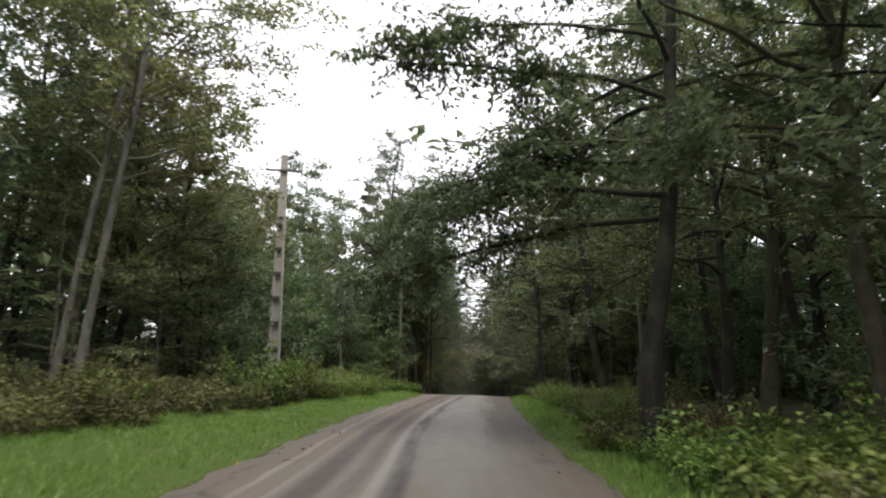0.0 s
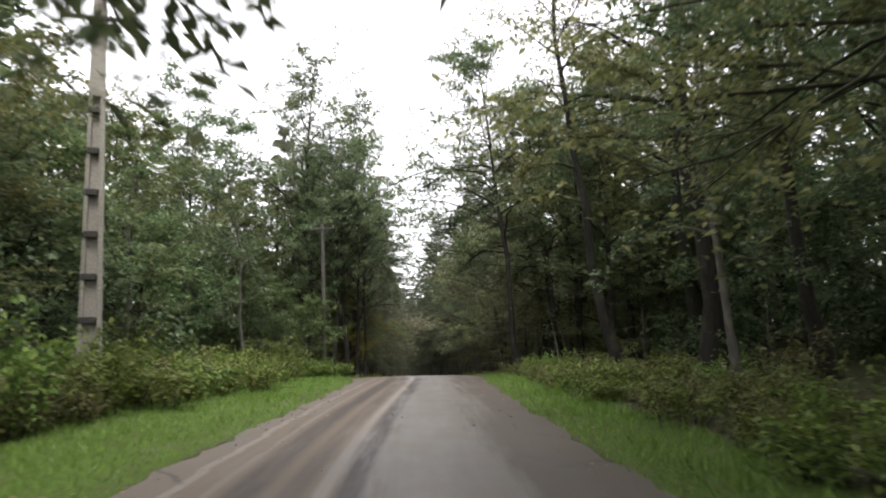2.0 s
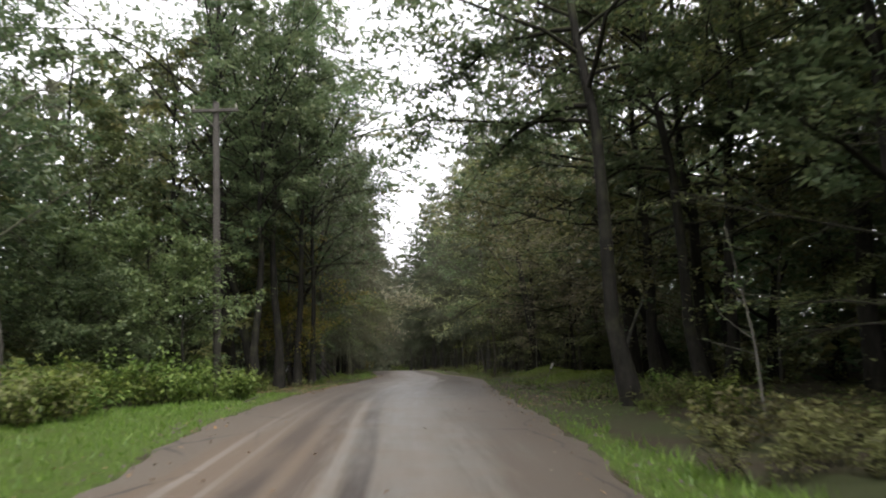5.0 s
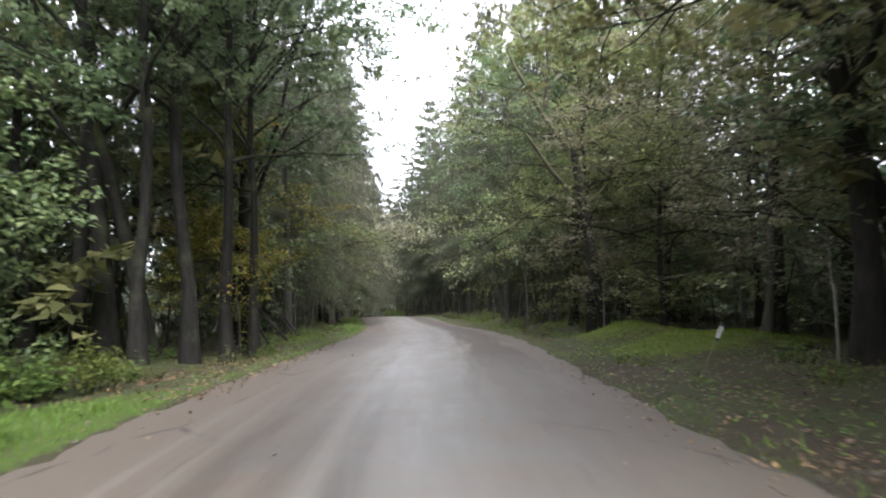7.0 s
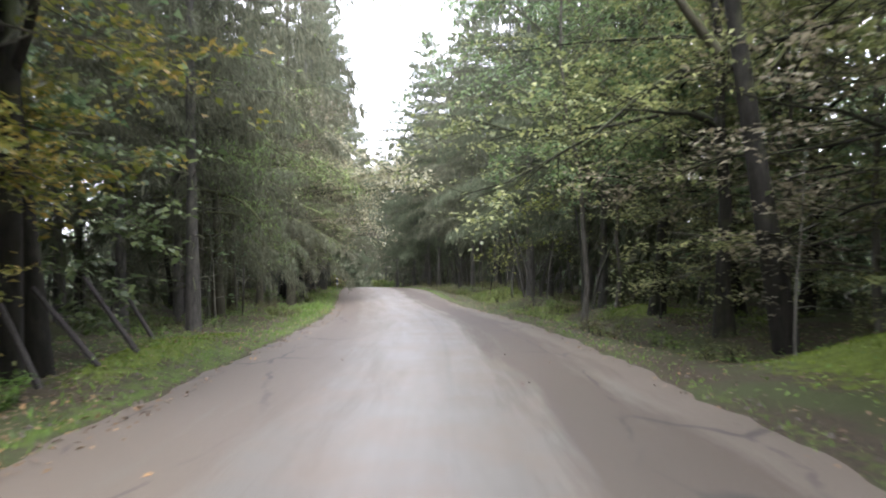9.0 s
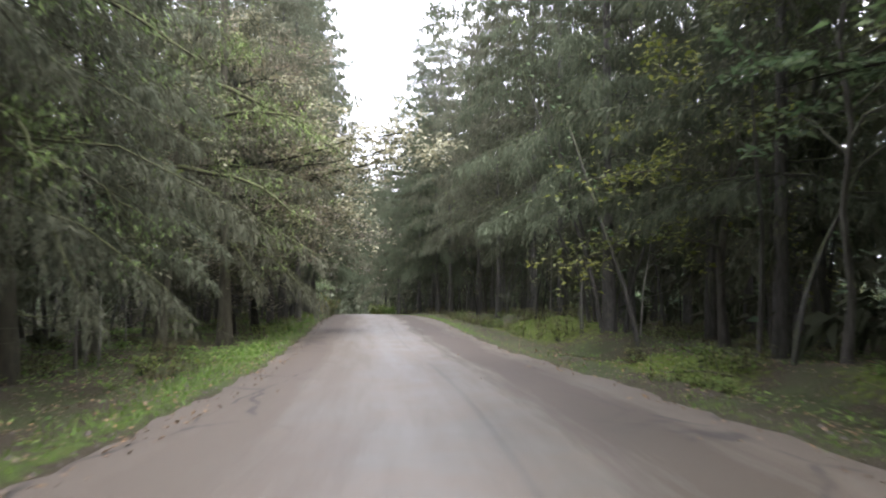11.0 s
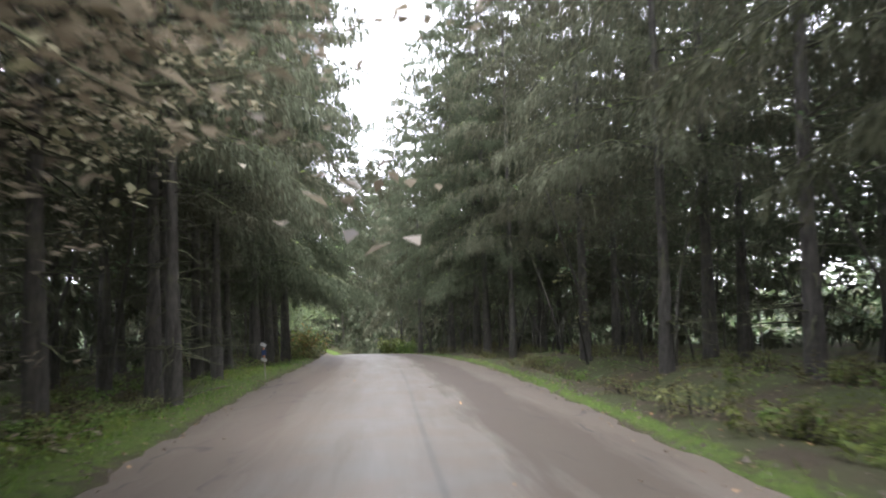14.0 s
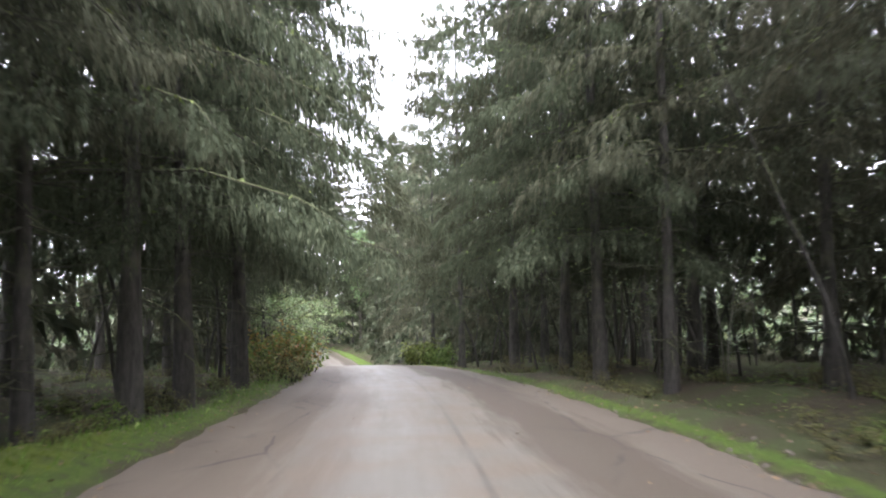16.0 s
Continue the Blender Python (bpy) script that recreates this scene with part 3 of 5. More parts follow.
def bush(name, seed, high, wide, stems, leaves, leaf, leafmat, sides=4):
    """A leafy bush: thin stems from the ground, leaves denser towards the outside and the top."""
    rng = np.random.default_rng(seed)
    root = new(name)
    tubes = Tubes()
    lines = []
    for _ in range(stems):
        a, r = rng.uniform(0, 6.28), wide * .55 * math.sqrt(rng.uniform(0, 1))
        p = (r * math.cos(a), r * math.sin(a), -.08)
        d = (math.cos(a) * rng.uniform(0, .5), math.sin(a) * rng.uniform(0, .5), 1)
        line = bend(rng, p, d, high * rng.uniform(.55, 1.05), 5, -.05, .12)
        tubes.add(line[[0, 2, 5]], (.012, .009, .002), 3)
        lines.append(line)
    pick = rng.integers(0, stems, leaves)
    pos = np.array([along(lines[k], t) for k, t in zip(pick, rng.uniform(.12, 1, leaves) ** .7)])
    pos += rng.normal(0, .06 * wide, (leaves, 3)) * np.array([1, 1, .5])
    pos[:, 2] = np.maximum(pos[:, 2], .03)
    tagged(tubes.make("stalk", BARK["dark"], root), kind="stuff")
    tagged(quads_object("foliage", leaf_faces(rng, pos, leaf, leaf * .5, droop=.35, flat=.6, sides=sides), leafmat, root, sides), kind="stuff")
    return root


def sapling(name, seed, high, girth, barkmat, leaves=60, leafmat=None):
    """A thin young stem with a few twigs and leaves."""
    rng = np.random.default_rng(seed)
    root = new(name)
    tubes = Tubes()
    line = bend(rng, (0, 0, -.15), (rng.normal(0, .09), rng.normal(0, .09), 1), high, 7, 0.0, .05)
    tubes.add(line, np.linspace(girth, girth * .25, 8), 6)
    tw = []
    for _ in range(9):
        t = rng.uniform(.25, 1)
        a = rng.uniform(0, 6.28)
        b = bend(rng, along(line, t), (math.cos(a), math.sin(a), rng.uniform(-.2, .7)), rng.uniform(.3, 1.1), 3, 0, .2)
        tubes.add(b, (.011, .008, .006, .002), 3)
        tw.append(b)
    tagged(tubes.make("stem", barkmat, root), kind="stuff")
    if leaves:
        pos = np.array([along(tw[k], t) for k, t in zip(rng.integers(0, len(tw), leaves), rng.uniform(.2, 1, leaves))]) + rng.normal(0, .08, (leaves, 3))
        tagged(quads_object("foliage", leaf_faces(rng, pos, .14, .09), leafmat, root), kind="stuff")
    return root


def place(proto, x, y, turn=0.0, size=1.0, sink=0.0, tall=1.0, label="", group=""):
    m = Matrix.Translation((x, y, floor_at(x, y) - sink)) @ Matrix.Rotation(turn, 4, "Z") @ Matrix.Diagonal((size, size, size * tall, 1))
    ob = copy_thing(proto, m)
    return tagged(ob, label, "", group)


def drop_proto(proto):
    for o in (*proto.children_recursive, proto):
        bpy.data.objects.remove(o)


# ---------------------------------------------------------------- ground and road
XS = np.concatenate([-np.array([420, 260, 160, 100, 70, 52, 40, 32, 26, 21, 18, 16, 14.5]), np.arange(-13.2, 13.21, .3), np.array([14.5, 16, 18, 21, 26, 32, 40, 52, 70, 100, 160, 260, 420])])
YS = np.concatenate([np.arange(-120, -10, 8.0), np.arange(-10, 165, .45), np.arange(165, 215, 2.0), np.arange(215, 500, 15.0)])
gx, gy = np.meshgrid(XS, YS)
gx = gx + centre(gy)
gz = ground_height(gx, gy)
cols = len(XS)
gfaces = [(r * cols + c, r * cols + c + 1, (r + 1) * cols + c + 1, (r + 1) * cols + c) for r in range(len(YS) - 1) for c in range(cols - 1)]
ground = mesh_object("ground", np.stack([gx, gy, gz], -1).reshape(-1, 3), gfaces, ground_material(), None, True)
tagged(ground, "forest floor of dark soil, leaf litter, grass and moss", "ground", "", "structure")


def turf_at(x, y):
    """Where grass grows: the wide verge on one side, narrow strips elsewhere."""
    u = np.abs(x - centre(y)) - half(y)
    left = x < centre(y)
    w = np.where(left, np.interp(y, [-20, 18, 30, 48, 54, 58, 80, 86, 94, 100, 140, 200], [7, 6, 5, 4.6, 2.6, .0, .3, .8, .9, .9, 1.0, 2]),
                 np.interp(y, [-20, 5, 12, 35, 42, 46, 70, 85, 140, 200], [.6, .6, 1.2, 1.6, .4, .0, .1, .1, .1, 2]))
    return np.clip(1 - (u - w) / np.where(left, .8, .4), 0, 1) * np.clip((u + .28) / .3, 0, 1) * np.where(left, np.interp(y, [50, 58], [1, .6]), np.interp(y, [38, 50, 92, 100], [1, .45, .45, .8]))


def moss_at(x, y):
    out = np.zeros_like(np.asarray(x, float))
    for mx, my, a, b, h in MOUNDS:
        out = np.maximum(out, (1.0 if my < 100 or mx < 0 else .3) * np.exp(-(((x - mx) / (a * 1.05)) ** 2 + ((y - my) / (b * 1.05)) ** 2)))
    u = np.abs(x - centre(y)) - half(y)
    return np.clip(out * np.clip((u - .1) / .4, 0, 1), 0, 1)


def mud_at(x, y):
    u = np.abs(x - centre(y)) - half(y)
    return np.clip(1 - np.abs(u) / .45, 0, 1) * np.interp(y, [40, 50, 60, 66], [.15, .5, .5, .15])


for key, fn in (("turf", turf_at), ("moss", moss_at), ("mud", mud_at)):
    at = ground.data.attributes.new(key, "FLOAT", "POINT")
    at.data.foreach_set("value", fn(gx.ravel(), gy.ravel()).astype(np.float32))

RS = np.array([-1.06, -1.0, -.93, -.8, -.6, -.3, 0, .3, .6, .8, .93, 1.0, 1.06])
RD = np.array([-.10, -.035, -.004, .012, .03, .045, .05, .045, .03, .012, -.004, -.035, -.10])
RY = np.concatenate([np.arange(-120, -10, 4.0), np.arange(-10, 175, .35), np.arange(175, 500, 3.0)])
rv, ruv = [], []
for y in RY:
    c, h = float(centre(y)), float(half(y))
    jag_l = .10 * math.sin(y * 1.7) + .08 * math.sin(y * 4.3 + 1) + .05 * math.sin(y * 9.1)
    jag_r = .10 * math.sin(y * 1.4 + 2) + .08 * math.sin(y * 3.9) + .05 * math.sin(y * 8.3 + 1)
    for s, dz in zip(RS, RD):
        jag = (jag_l if s < 0 else jag_r) * max(0, abs(s) - .7) / .3
        x = c + s * h + (jag if s < 0 else -jag)
        rv.append((x, y, float(profile(y)) + dz - .02))
        ruv.append((s * h, y))
nr = len(RS)
rf = [(r * nr + k, r * nr + k + 1, (r + 1) * nr + k + 1, (r + 1) * nr + k) for r in range(len(RY) - 1) for k in range(nr - 1)]
road = mesh_object("road", rv, rf, road_material(), None, True)
layer = road.data.uv_layers.new(name="UVMap")
idx = np.empty(len(road.data.loops), dtype=np.int32)
road.data.loops.foreach_get("vertex_index", idx)
layer.data.foreach_set("uv", np.array(ruv, dtype=np.float32)[idx].ravel())
tagged(road, "narrow damp grey-brown asphalt road with muddy edges", "road", "", "structure")

# ---------------------------------------------------------------- tree kinds
LEAFY = {
    "tall": leafy_tree("leafy_tree", 11, 19, .26, .26, 5.6, 24, 13000, .26, LEAF["deep"], BARK["dark"]),
    "tall_b": leafy_tree("leafy_tree", 12, 17, .22, .24, 5.2, 24, 13000, .25, LEAF["olive"], BARK["dark"], lean=(.8, .3)),
    "tall_c": leafy_tree("leafy_tree", 13, 20, .30, .30, 5.8, 24, 12500, .26, LEAF["deep"], BARK["mossy"], lean=(-.5, .6)),
    "fresh": leafy_tree("leafy_tree", 14, 14, .16, .14, 4.6, 20, 8500, .23, LEAF["fresh"], BARK["grey"]),
    "low": leafy_tree("hazel_tree", 15, 7.5, .09, .04, 3.6, 24, 6000, .20, LEAF["fresh"], BARK["dark"], rise=.7, sides=4),
    "low_b": leafy_tree("hazel_tree", 16, 6.5, .08, .05, 3.2, 22, 5500, .20, LEAF["deep"], BARK["dark"], rise=.6, sides=4),
    "airy": leafy_tree("young_tree", 17, 16, .11, .22, 3.2, 22, 5500, .22, LEAF["deep"], BARK["grey"]),
    "pale": leafy_tree("pale_tree", 18, 14, .085, .28, 3.8, 22, 10500, .145, LEAF["fresh"], BARK["grey"], lean=(-1.4, 0)),
    "russet": leafy_tree("turning_tree", 19, 12, .13, .24, 4.4, 30, 11000, .15, LEAF["russet"], BARK["dark"], rise=.12, sides=4, subs=8, droop=.12, layer=.84),
    "russet_low": leafy_tree("turning_tree", 33, 8.5, .10, .27, 4.4, 30, 11000, .13, LEAF["russet"], BARK["dark"], rise=.06, sides=4, subs=9, droop=.12, layer=.86),
    "olive_low": leafy_tree("turning_tree", 34, 10, .11, .18, 4.4, 30, 11000, .14, LEAF["olive"], BARK["grey"], rise=.10, sides=4, subs=8, droop=.12, layer=.84),
    "yellow": leafy_tree("young_maple", 20, 5.2, .06, .46, 2.2, 12, 4200, .14, LEAF["yellow"], BARK["grey"], rise=.25, sides=4),
    "yellow_tall": leafy_tree("young_maple", 35, 9.5, .09, .27, 2.9, 22, 6000, .15, LEAF["yellow"], BARK["grey"], rise=.45, sides=4),
    "maple": leafy_tree("young_maple", 21, 6.0, .07, .3, 2.4, 12, 2600, .20, LEAF["fresh"], BARK["grey"], rise=.2, sides=4),
    "over": leafy_tree("overhanging_tree", 25, 17, .25, .34, 6.8, 26, 12000, .24, LEAF["deep"], BARK["mossy"], lean=(-2.2, 0), toward=(-.75, 0), rise=.6, subs=8),
    "over_b": leafy_tree("overhanging_tree", 26, 15, .20, .33, 6.2, 28, 13500, .155, LEAF["olive"], BARK["dark"], lean=(-1.2, .3), toward=(-.6, 0), rise=.35, subs=9, layer=.82, sides=4),
    "old": leafy_tree("mossy_old_tree", 28, 11, .15, .35, 3.0, 16, 5200, .15, LEAF["lichen"], BARK["mossy"], lean=(1.2, -.3), droop=1.3, rise=.15, subs=7,
                      boughs=[(.62, (1, -.45, .05), 5.2, .085, .06), (.50, (1, -.2, .0), 4.6, .075, .05), (.72, (1, .3, .1), 4.6, .07, .07)]),
    "stout": leafy_tree("leafy_tree", 36, 19, .20, .36, 5.4, 20, 10500, .22, LEAF["deep"], BARK["dark"], lean=(.3, .2)),
    "slender": leafy_tree("slender_tree", 29, 21, .15, .36, 4.6, 22, 11000, .20, LEAF["olive"], BARK["grey"], lean=(2.2, 0)),
    "twin": leafy_tree("twin_trunk_tree", 27, 18, .27, .30, 6.0, 20, 9000, .24, LEAF["olive"], BARK["dark"], lean=(-2.6, 0), props=[(1.7, .3, .27)]),
    "reach": leafy_tree("overhanging_tree", 22, 17, .22, .40, 4.4, 12, 19000, .17, LEAF["deep"], BARK["dark"], sides=4, lean=(.5, .3), droop=.48, heavy=9,
                        boughs=[(.33, (-1, .03, .05), 5.6, .085, .03), (.38, (-.9, .55, .02), 6.6, .06, .035), (.45, (-1, -.22, .12), 5.8, .06, .045), (.30, (-1, .75, .12), 7.4, .07, .03),
                                (.53, (-1, 0, .22), 5.6, .05, .05), (.42, (-1, .62, .0), 7.6, .06, .03), (.49, (-.9, .5, .05), 7.2, .05, .045), (.36, (-.3, -1, .1), 3.0, .05, .04)]),
    "curved": leafy_tree("leafy_tree", 81, 18, .18, .38, 5.4, 22, 15000, .20, LEAF["deep"], BARK["dark"], lean=(-2.4, .3), toward=(-.45, 0),
                         boughs=[(.41, (-1, 0, .35), 3.0, .085, .20), (.52, (-1, .1, .2), 3.6, .07, .12), (.66, (-1, -.1, .45), 4.2, .07, .12), (.45, (1, .1, .3), 3.0, .06, .1)]),
    "thick": leafy_tree("leafy_tree", 82, 23, .40, .50, 5.4, 18, 8000, .21, LEAF["olive"], BARK["dark"], lean=(-1.3, 0),
                        boughs=[(.38, (-1, 0, .3), 3.8, .10, .09), (.46, (-.8, -.5, .5), 4.0, .09, .08), (.43, (1, .2, .4), 4.0, .09, .08)]),
    "gaunt": leafy_tree("leafy_tree", 84, 22, .25, .52, 4.4, 18, 6500, .20, LEAF["olive"], BARK["dark"], lean=(-2.0, .2),
                        boughs=[(.38, (-1, 0, .4), 2.6, .06, .12), (.46, (-1, -.2, .3), 3.2, .06, .1), (.43, (.9, .3, .3), 2.8, .06, .1)]),
    "broad": leafy_tree("broad_tree", 83, 19.5, .21, .22, 7.2, 30, 11500, .23, LEAF["deep"], BARK["dark"], lean=(-.6, 0), rise=1.25, subs=8, props=[(.9, .2, .3), (-.8, .4, .34)]),
    "russet_reach": leafy_tree("overhanging_tree", 23, 12, .17, .30, 4.4, 20, 8000, .18, LEAF["russet"], BARK["dark"], rise=.2, sides=4,
                               boughs=[(.46, (1, -.05, .24), 7.4, .07, .012), (.56, (1, -.3, .2), 6.6, .07, .015), (.40, (1, .3, .25), 5.0, .06, .015)]),
    "bright_reach": leafy_tree("overhanging_tree", 24, 10, .12, .2, 3.0, 14, 2000, .17, LEAF["lime"], BARK["grey"], rise=.2, sides=4,
                               boughs=[(.38, (-1, -.1, .15), 4.3, .05, .05), (.5, (-1, -.3, .3), 4.2, .05, .07)]),
}
FAR_LEAFY = [leafy_tree("leafy_tree", 31, 19, .22, .12, 5.8, 18, 2600, .52, LEAF["deep"], BARK["dark"], subs=4, twiggy=False),
             leafy_tree("leafy_tree", 32, 17, .2, .10, 5.6, 17, 2600, .52, LEAF["olive"], BARK["dark"], subs=4, twiggy=False)]
SPRUCE = [spruce("spruce", 41, 24, .15, .17, 4.5, 126, 215, LEAF["spruce"], BARK["spruce"], coarse=.95),
          spruce("spruce", 42, 22, .13, .16, 4.3, 119, 210, LEAF["spruce_grey"], BARK["spruce"], True, 1.3, .95),
          spruce("spruce", 43, 26, .18, .19, 4.9, 133, 215, LEAF["spruce"], BARK["spruce"], False, 1.2, .95)]
BARE_SPRUCE = spruce("spruce", 48, 25, .14, .23, 4.6, 112, 290, LEAF["spruce_grey"], BARK["spruce"], True, 1.35, .75)
WIDE_SPRUCE = spruce("spruce", 47, 27, .17, .16, 5.8, 154, 600, LEAF["spruce"], BARK["spruce"], True, 1.4, .66)
MOSSY_SPRUCE = spruce("mossy_spruce", 44, 20, .20, .17, 4.6, 98, 320, LEAF["spruce_grey"], BARK["mossy"], True, 1.5, .75)
FAR_SPRUCE = [spruce("spruce", 45, 24, .16, .06, 4.4, 95, 34, LEAF["spruce"], BARK["spruce"], coarse=2.3),
              spruce("spruce", 46, 21, .14, .05, 4.2, 95, 34, LEAF["spruce_grey"], BARK["spruce"], coarse=2.3)]

LABEL = {
    "tall": "tall leafy tree with dark bark and deep green crown", "tall_b": "leaning leafy tree with olive-green crown at the roadside",
    "tall_c": "tall leafy tree with thick mossy trunk", "fresh": "leafy tree with bright green foliage", "low": "low spreading hazel with fresh green leaves",
    "low_b": "low dark green hazel at the forest edge", "airy": "slender young tree with a thin airy crown", "pale": "slim tree with pale grey bark and green leaves",
    "gaunt": "gaunt tall tree with a bare dark trunk and thin crown", "curved": "tree with a curved dark trunk and drooping mossy boughs", "thick": "old tree with a very thick dark trunk", "broad": "broad many-stemmed leafy tree with a high rounded crown",
    "stout": "tall tree with a thick dark bare trunk", "slender": "slender tall tree with a long bare pale trunk", "old": "old bent tree with mossy limbs hung with grey lichen", "twin": "tall tree whose second dark stem leans against the first", "over": "big leafy tree leaning out over the road", "over_b": "olive-green leafy tree leaning over the road",
    "reach": "leafy tree with long boughs reaching over the road", "russet_reach": "brown-leaved tree with a bough reaching over the road",
    "bright_reach": "young tree with bright green boughs over the verge",
    "russet_low": "low tree with layered boughs of brownish leaves", "olive_low": "tree with layered boughs of dull olive leaves",
    "russet": "tree with drooping boughs of leaves turning brown", "yellow_tall": "maple with yellow and orange autumn leaves", "yellow": "young maple with leaves turning yellow and orange", "maple": "young maple with broad green leaves",
}
taken = []


def plant(kind, x, y, turn=None, size=1.0, tall=1.0, label=""):
    k = len(taken)
    turn = ((k * 2.399) % 6.283 if kind != "slender" else .1 * k) if turn is None else turn
    taken.append((x, y))
    if kind in LEAFY:
        return tagged(place(LEAFY[kind], x, y, turn, size, 0, tall, label or LABEL[kind], "leafy trees along the road"), "", "tree")
    proto = {"s0": SPRUCE[0], "s1": SPRUCE[1], "s2": SPRUCE[2], "s3": WIDE_SPRUCE, "sb": BARE_SPRUCE, "ms": MOSSY_SPRUCE}[kind]
    text = label or ("spruce with long drooping boughs hung with moss" if kind == "ms" else "tall spruce with many dead twigs on its bare trunk" if kind == "sb" else "tall dark green spruce with bare lower trunk")
    return tagged(place(proto, x, y, turn, size, 0, tall, text, "spruces along the road"), "", "spruce")


# first stretch: leafy wood behind a wide verge, dark wood on the other side
plant("slender", -11.2, 19.0, 0.0)
plant("slender", -12.5, 20.0, .25, .95)
for row in (("airy", -14.0, 23.5, 1.15), ("tall_b", -15.0, 27.5, .9), ("tall_b", -13.4, 31.0, .85), ("airy", -16.0, 20, 1.0), ("olive_low", -12.6, 26.5, .9), ("olive_low", -13.6, 22, .85), ("low_b", -12.4, 29.5, 1.1),
            ("fresh", -15.6, 39, .85), ("fresh", -12.6, 41.5, .82), ("low", -14.2, 36, 1.2), ("low_b", -12.4, 35, 1.0), ("low", -13.6, 44.5, 1.0), ("airy", -15.5, 54.9, 1.25), ("fresh", -18.4, 46, 1.0),
            ("tall_b", -18.5, 52, .95), ("tall", -18.5, 33, .95), ("airy", -16.5, 15.5, 1.1), ("tall", -19, 26, .9),
            ("low", -11.6, 55, .74), ("low", -7.9, 55.4, .62), ("low", -9.6, 57.5, .76), ("low_b", -12.8, 58, .85), ("low_b", -10.2, 53.6, .55), ("fresh", -13.4, 61.5, .8), ("airy", -17.0, 60, 1.2)):
    plant(row[0], row[1], row[2], None, row[3])
plant("broad", -8.8, 64.0, 0.0, 1.22)
plant("broad", -6.6, 69.6, 2.2, 1.02)
for row in (("stout", -7.3, 62.1, .85), ("stout", -6.6, 63.4, .95), ("stout", -6.0, 64.5, .8), ("stout", -5.5, 65.3, .7)):
    plant(row[0], row[1], row[2], None, row[3])
plant("reach", 3.15, 13.5, 0.0)
plant("over", 7.8, 14.6, .1, 1.0)
plant("over_b", 7.0, 21.5, .1, .9)
plant("curved", 3.7, 48.2, 0.0)
plant("thick", 8.9, 37.4, 0.0)
plant("thick", 10.3, 42.8, .15, .82)
plant("gaunt", 6.5, 39.6, 0.0, .9)
plant("curved", 6.3, 50.9, .1, .92)
for row in (("tall_c", 12.6, 47, 1.0), ("tall", 14.8, 44.5, 1.0), ("tall", 9.8, 49.5, .95), ("tall", 9.4, 13, .9), ("tall_b", 12, 20, .9), ("tall", 14, 31, 1.0),
            ("tall_c", 7.6, 6.5, .9), ("tall", 17, 38, 1.0), ("tall_c", 9.4, 25.0, .95), ("gaunt", 10.6, 33.0, .9), ("low_b", 11.6, 36.0, .9), ("low_b", 12.5, 41.0, 1.1), ("olive_low", 9.4, 46.4, .9), ("olive_low", 12.6, 50.5, .9), ("gaunt", 12.4, 27.5, .95),
            ("tall", 7.6, 45.2, .8), ("airy", 6.4, 29.4, 1.0), ("over_b", 6.6, 55.2, .95), ("over_b", 7.6, 52.4, .9)):
    plant(row[0], row[1], row[2], None, row[3])
plant("twin", 6.7, 58.3, 0.0, .95)
plant("over_b", 5.6, 73.6, -.1, .9)
# second stretch
for row in (("tall", 8.6, 56.5, .9), ("olive_low", 8.4, 65.4, 1.1), ("tall", 14.4, 70.8, 1.0), ("russet", 7.0, 69.4, .95),
            ("pale", 3.8, 78.6, 1.0), ("tall", 9.2, 80.6, .9), ("olive_low", 8.2, 77.3, .9), ("pale", 6.4, 84, .9), ("olive_low", 7.6, 75.0, .9), ("tall", 6.2, 79.4, .75), ("s0", 6.6, 86.6, 1.0), ("s1", 8.4, 88.2, 1.0),
            ("olive_low", 7.9, 71.8, .9), ("russet", 8.2, 60.5, .8), ("airy", 12, 50, 1.1), ("tall", 15, 60, 1.0), ("tall_b", 10.3, 78.8, .9), ("stout", 10.2, 68.0, .9)):
    plant(row[0], row[1], row[2], None, row[3])
for row in (("yellow_tall", -7.0, 68.3, .95), ("yellow", -6.3, 66.8, .85), ("tall", -10.2, 69.2, .8), ("maple", -8.2, 71.8, .95), ("sb", -6.95, 78.6, 1.14), ("sb", -8.9, 78.7, .95), ("sb", -8.3, 81.4, .9), ("sb", -9.6, 74.5, .9),
            ("ms", -7.6, 83.6, .9), ("s1", -9.6, 85.9, .95), ("sb", -11.4, 80.5, 1.0), ("russet", -10.6, 88.0, .85), ("s0", -12.4, 84, 1.0), ("sb", -12.2, 73.0, 1.0)):
    plant(row[0], row[1], row[2], None, row[3])
# third stretch: spruces
for row in (("russet_low", -7.8, 97.6, 1.0), ("russet", -8.6, 100.8, 1.0), ("ms", -6.8, 93.9, .95), ("ms", -8.2, 87.8, .85), ("ms", -9.8, 91.6, .8),
            ("russet", -7.2, 99.9, 1.0), ("sb", -7.4, 104.0, .95), ("sb", -6.8, 107.6, .9), ("sb", -7.8, 109.2, 1.0), ("sb", -8.3, 111.4, .85), ("sb", -10.0, 111.8, 1.0), ("sb", -7.6, 113.2, .9),
            ("sb", -8.7, 115.0, 1.0), ("sb", -9.2, 117.4, .9), ("sb", -9.0, 119.4, .85), ("s3", -8.7, 121.9, 1.05), ("s3", -8.7, 124.6, 1.0), ("sb", -9.6, 127.2, 1.05), ("s3", -9.0, 129.6, 1.12), ("s3", -10.4, 133.6, 1.05),
            ("s3", -12.4, 141.0, 1.0), ("s2", -14.0, 148, 1.0), ("sb", -12.6, 119, 1.0)):
    plant(row[0], row[1], row[2], None, row[3])
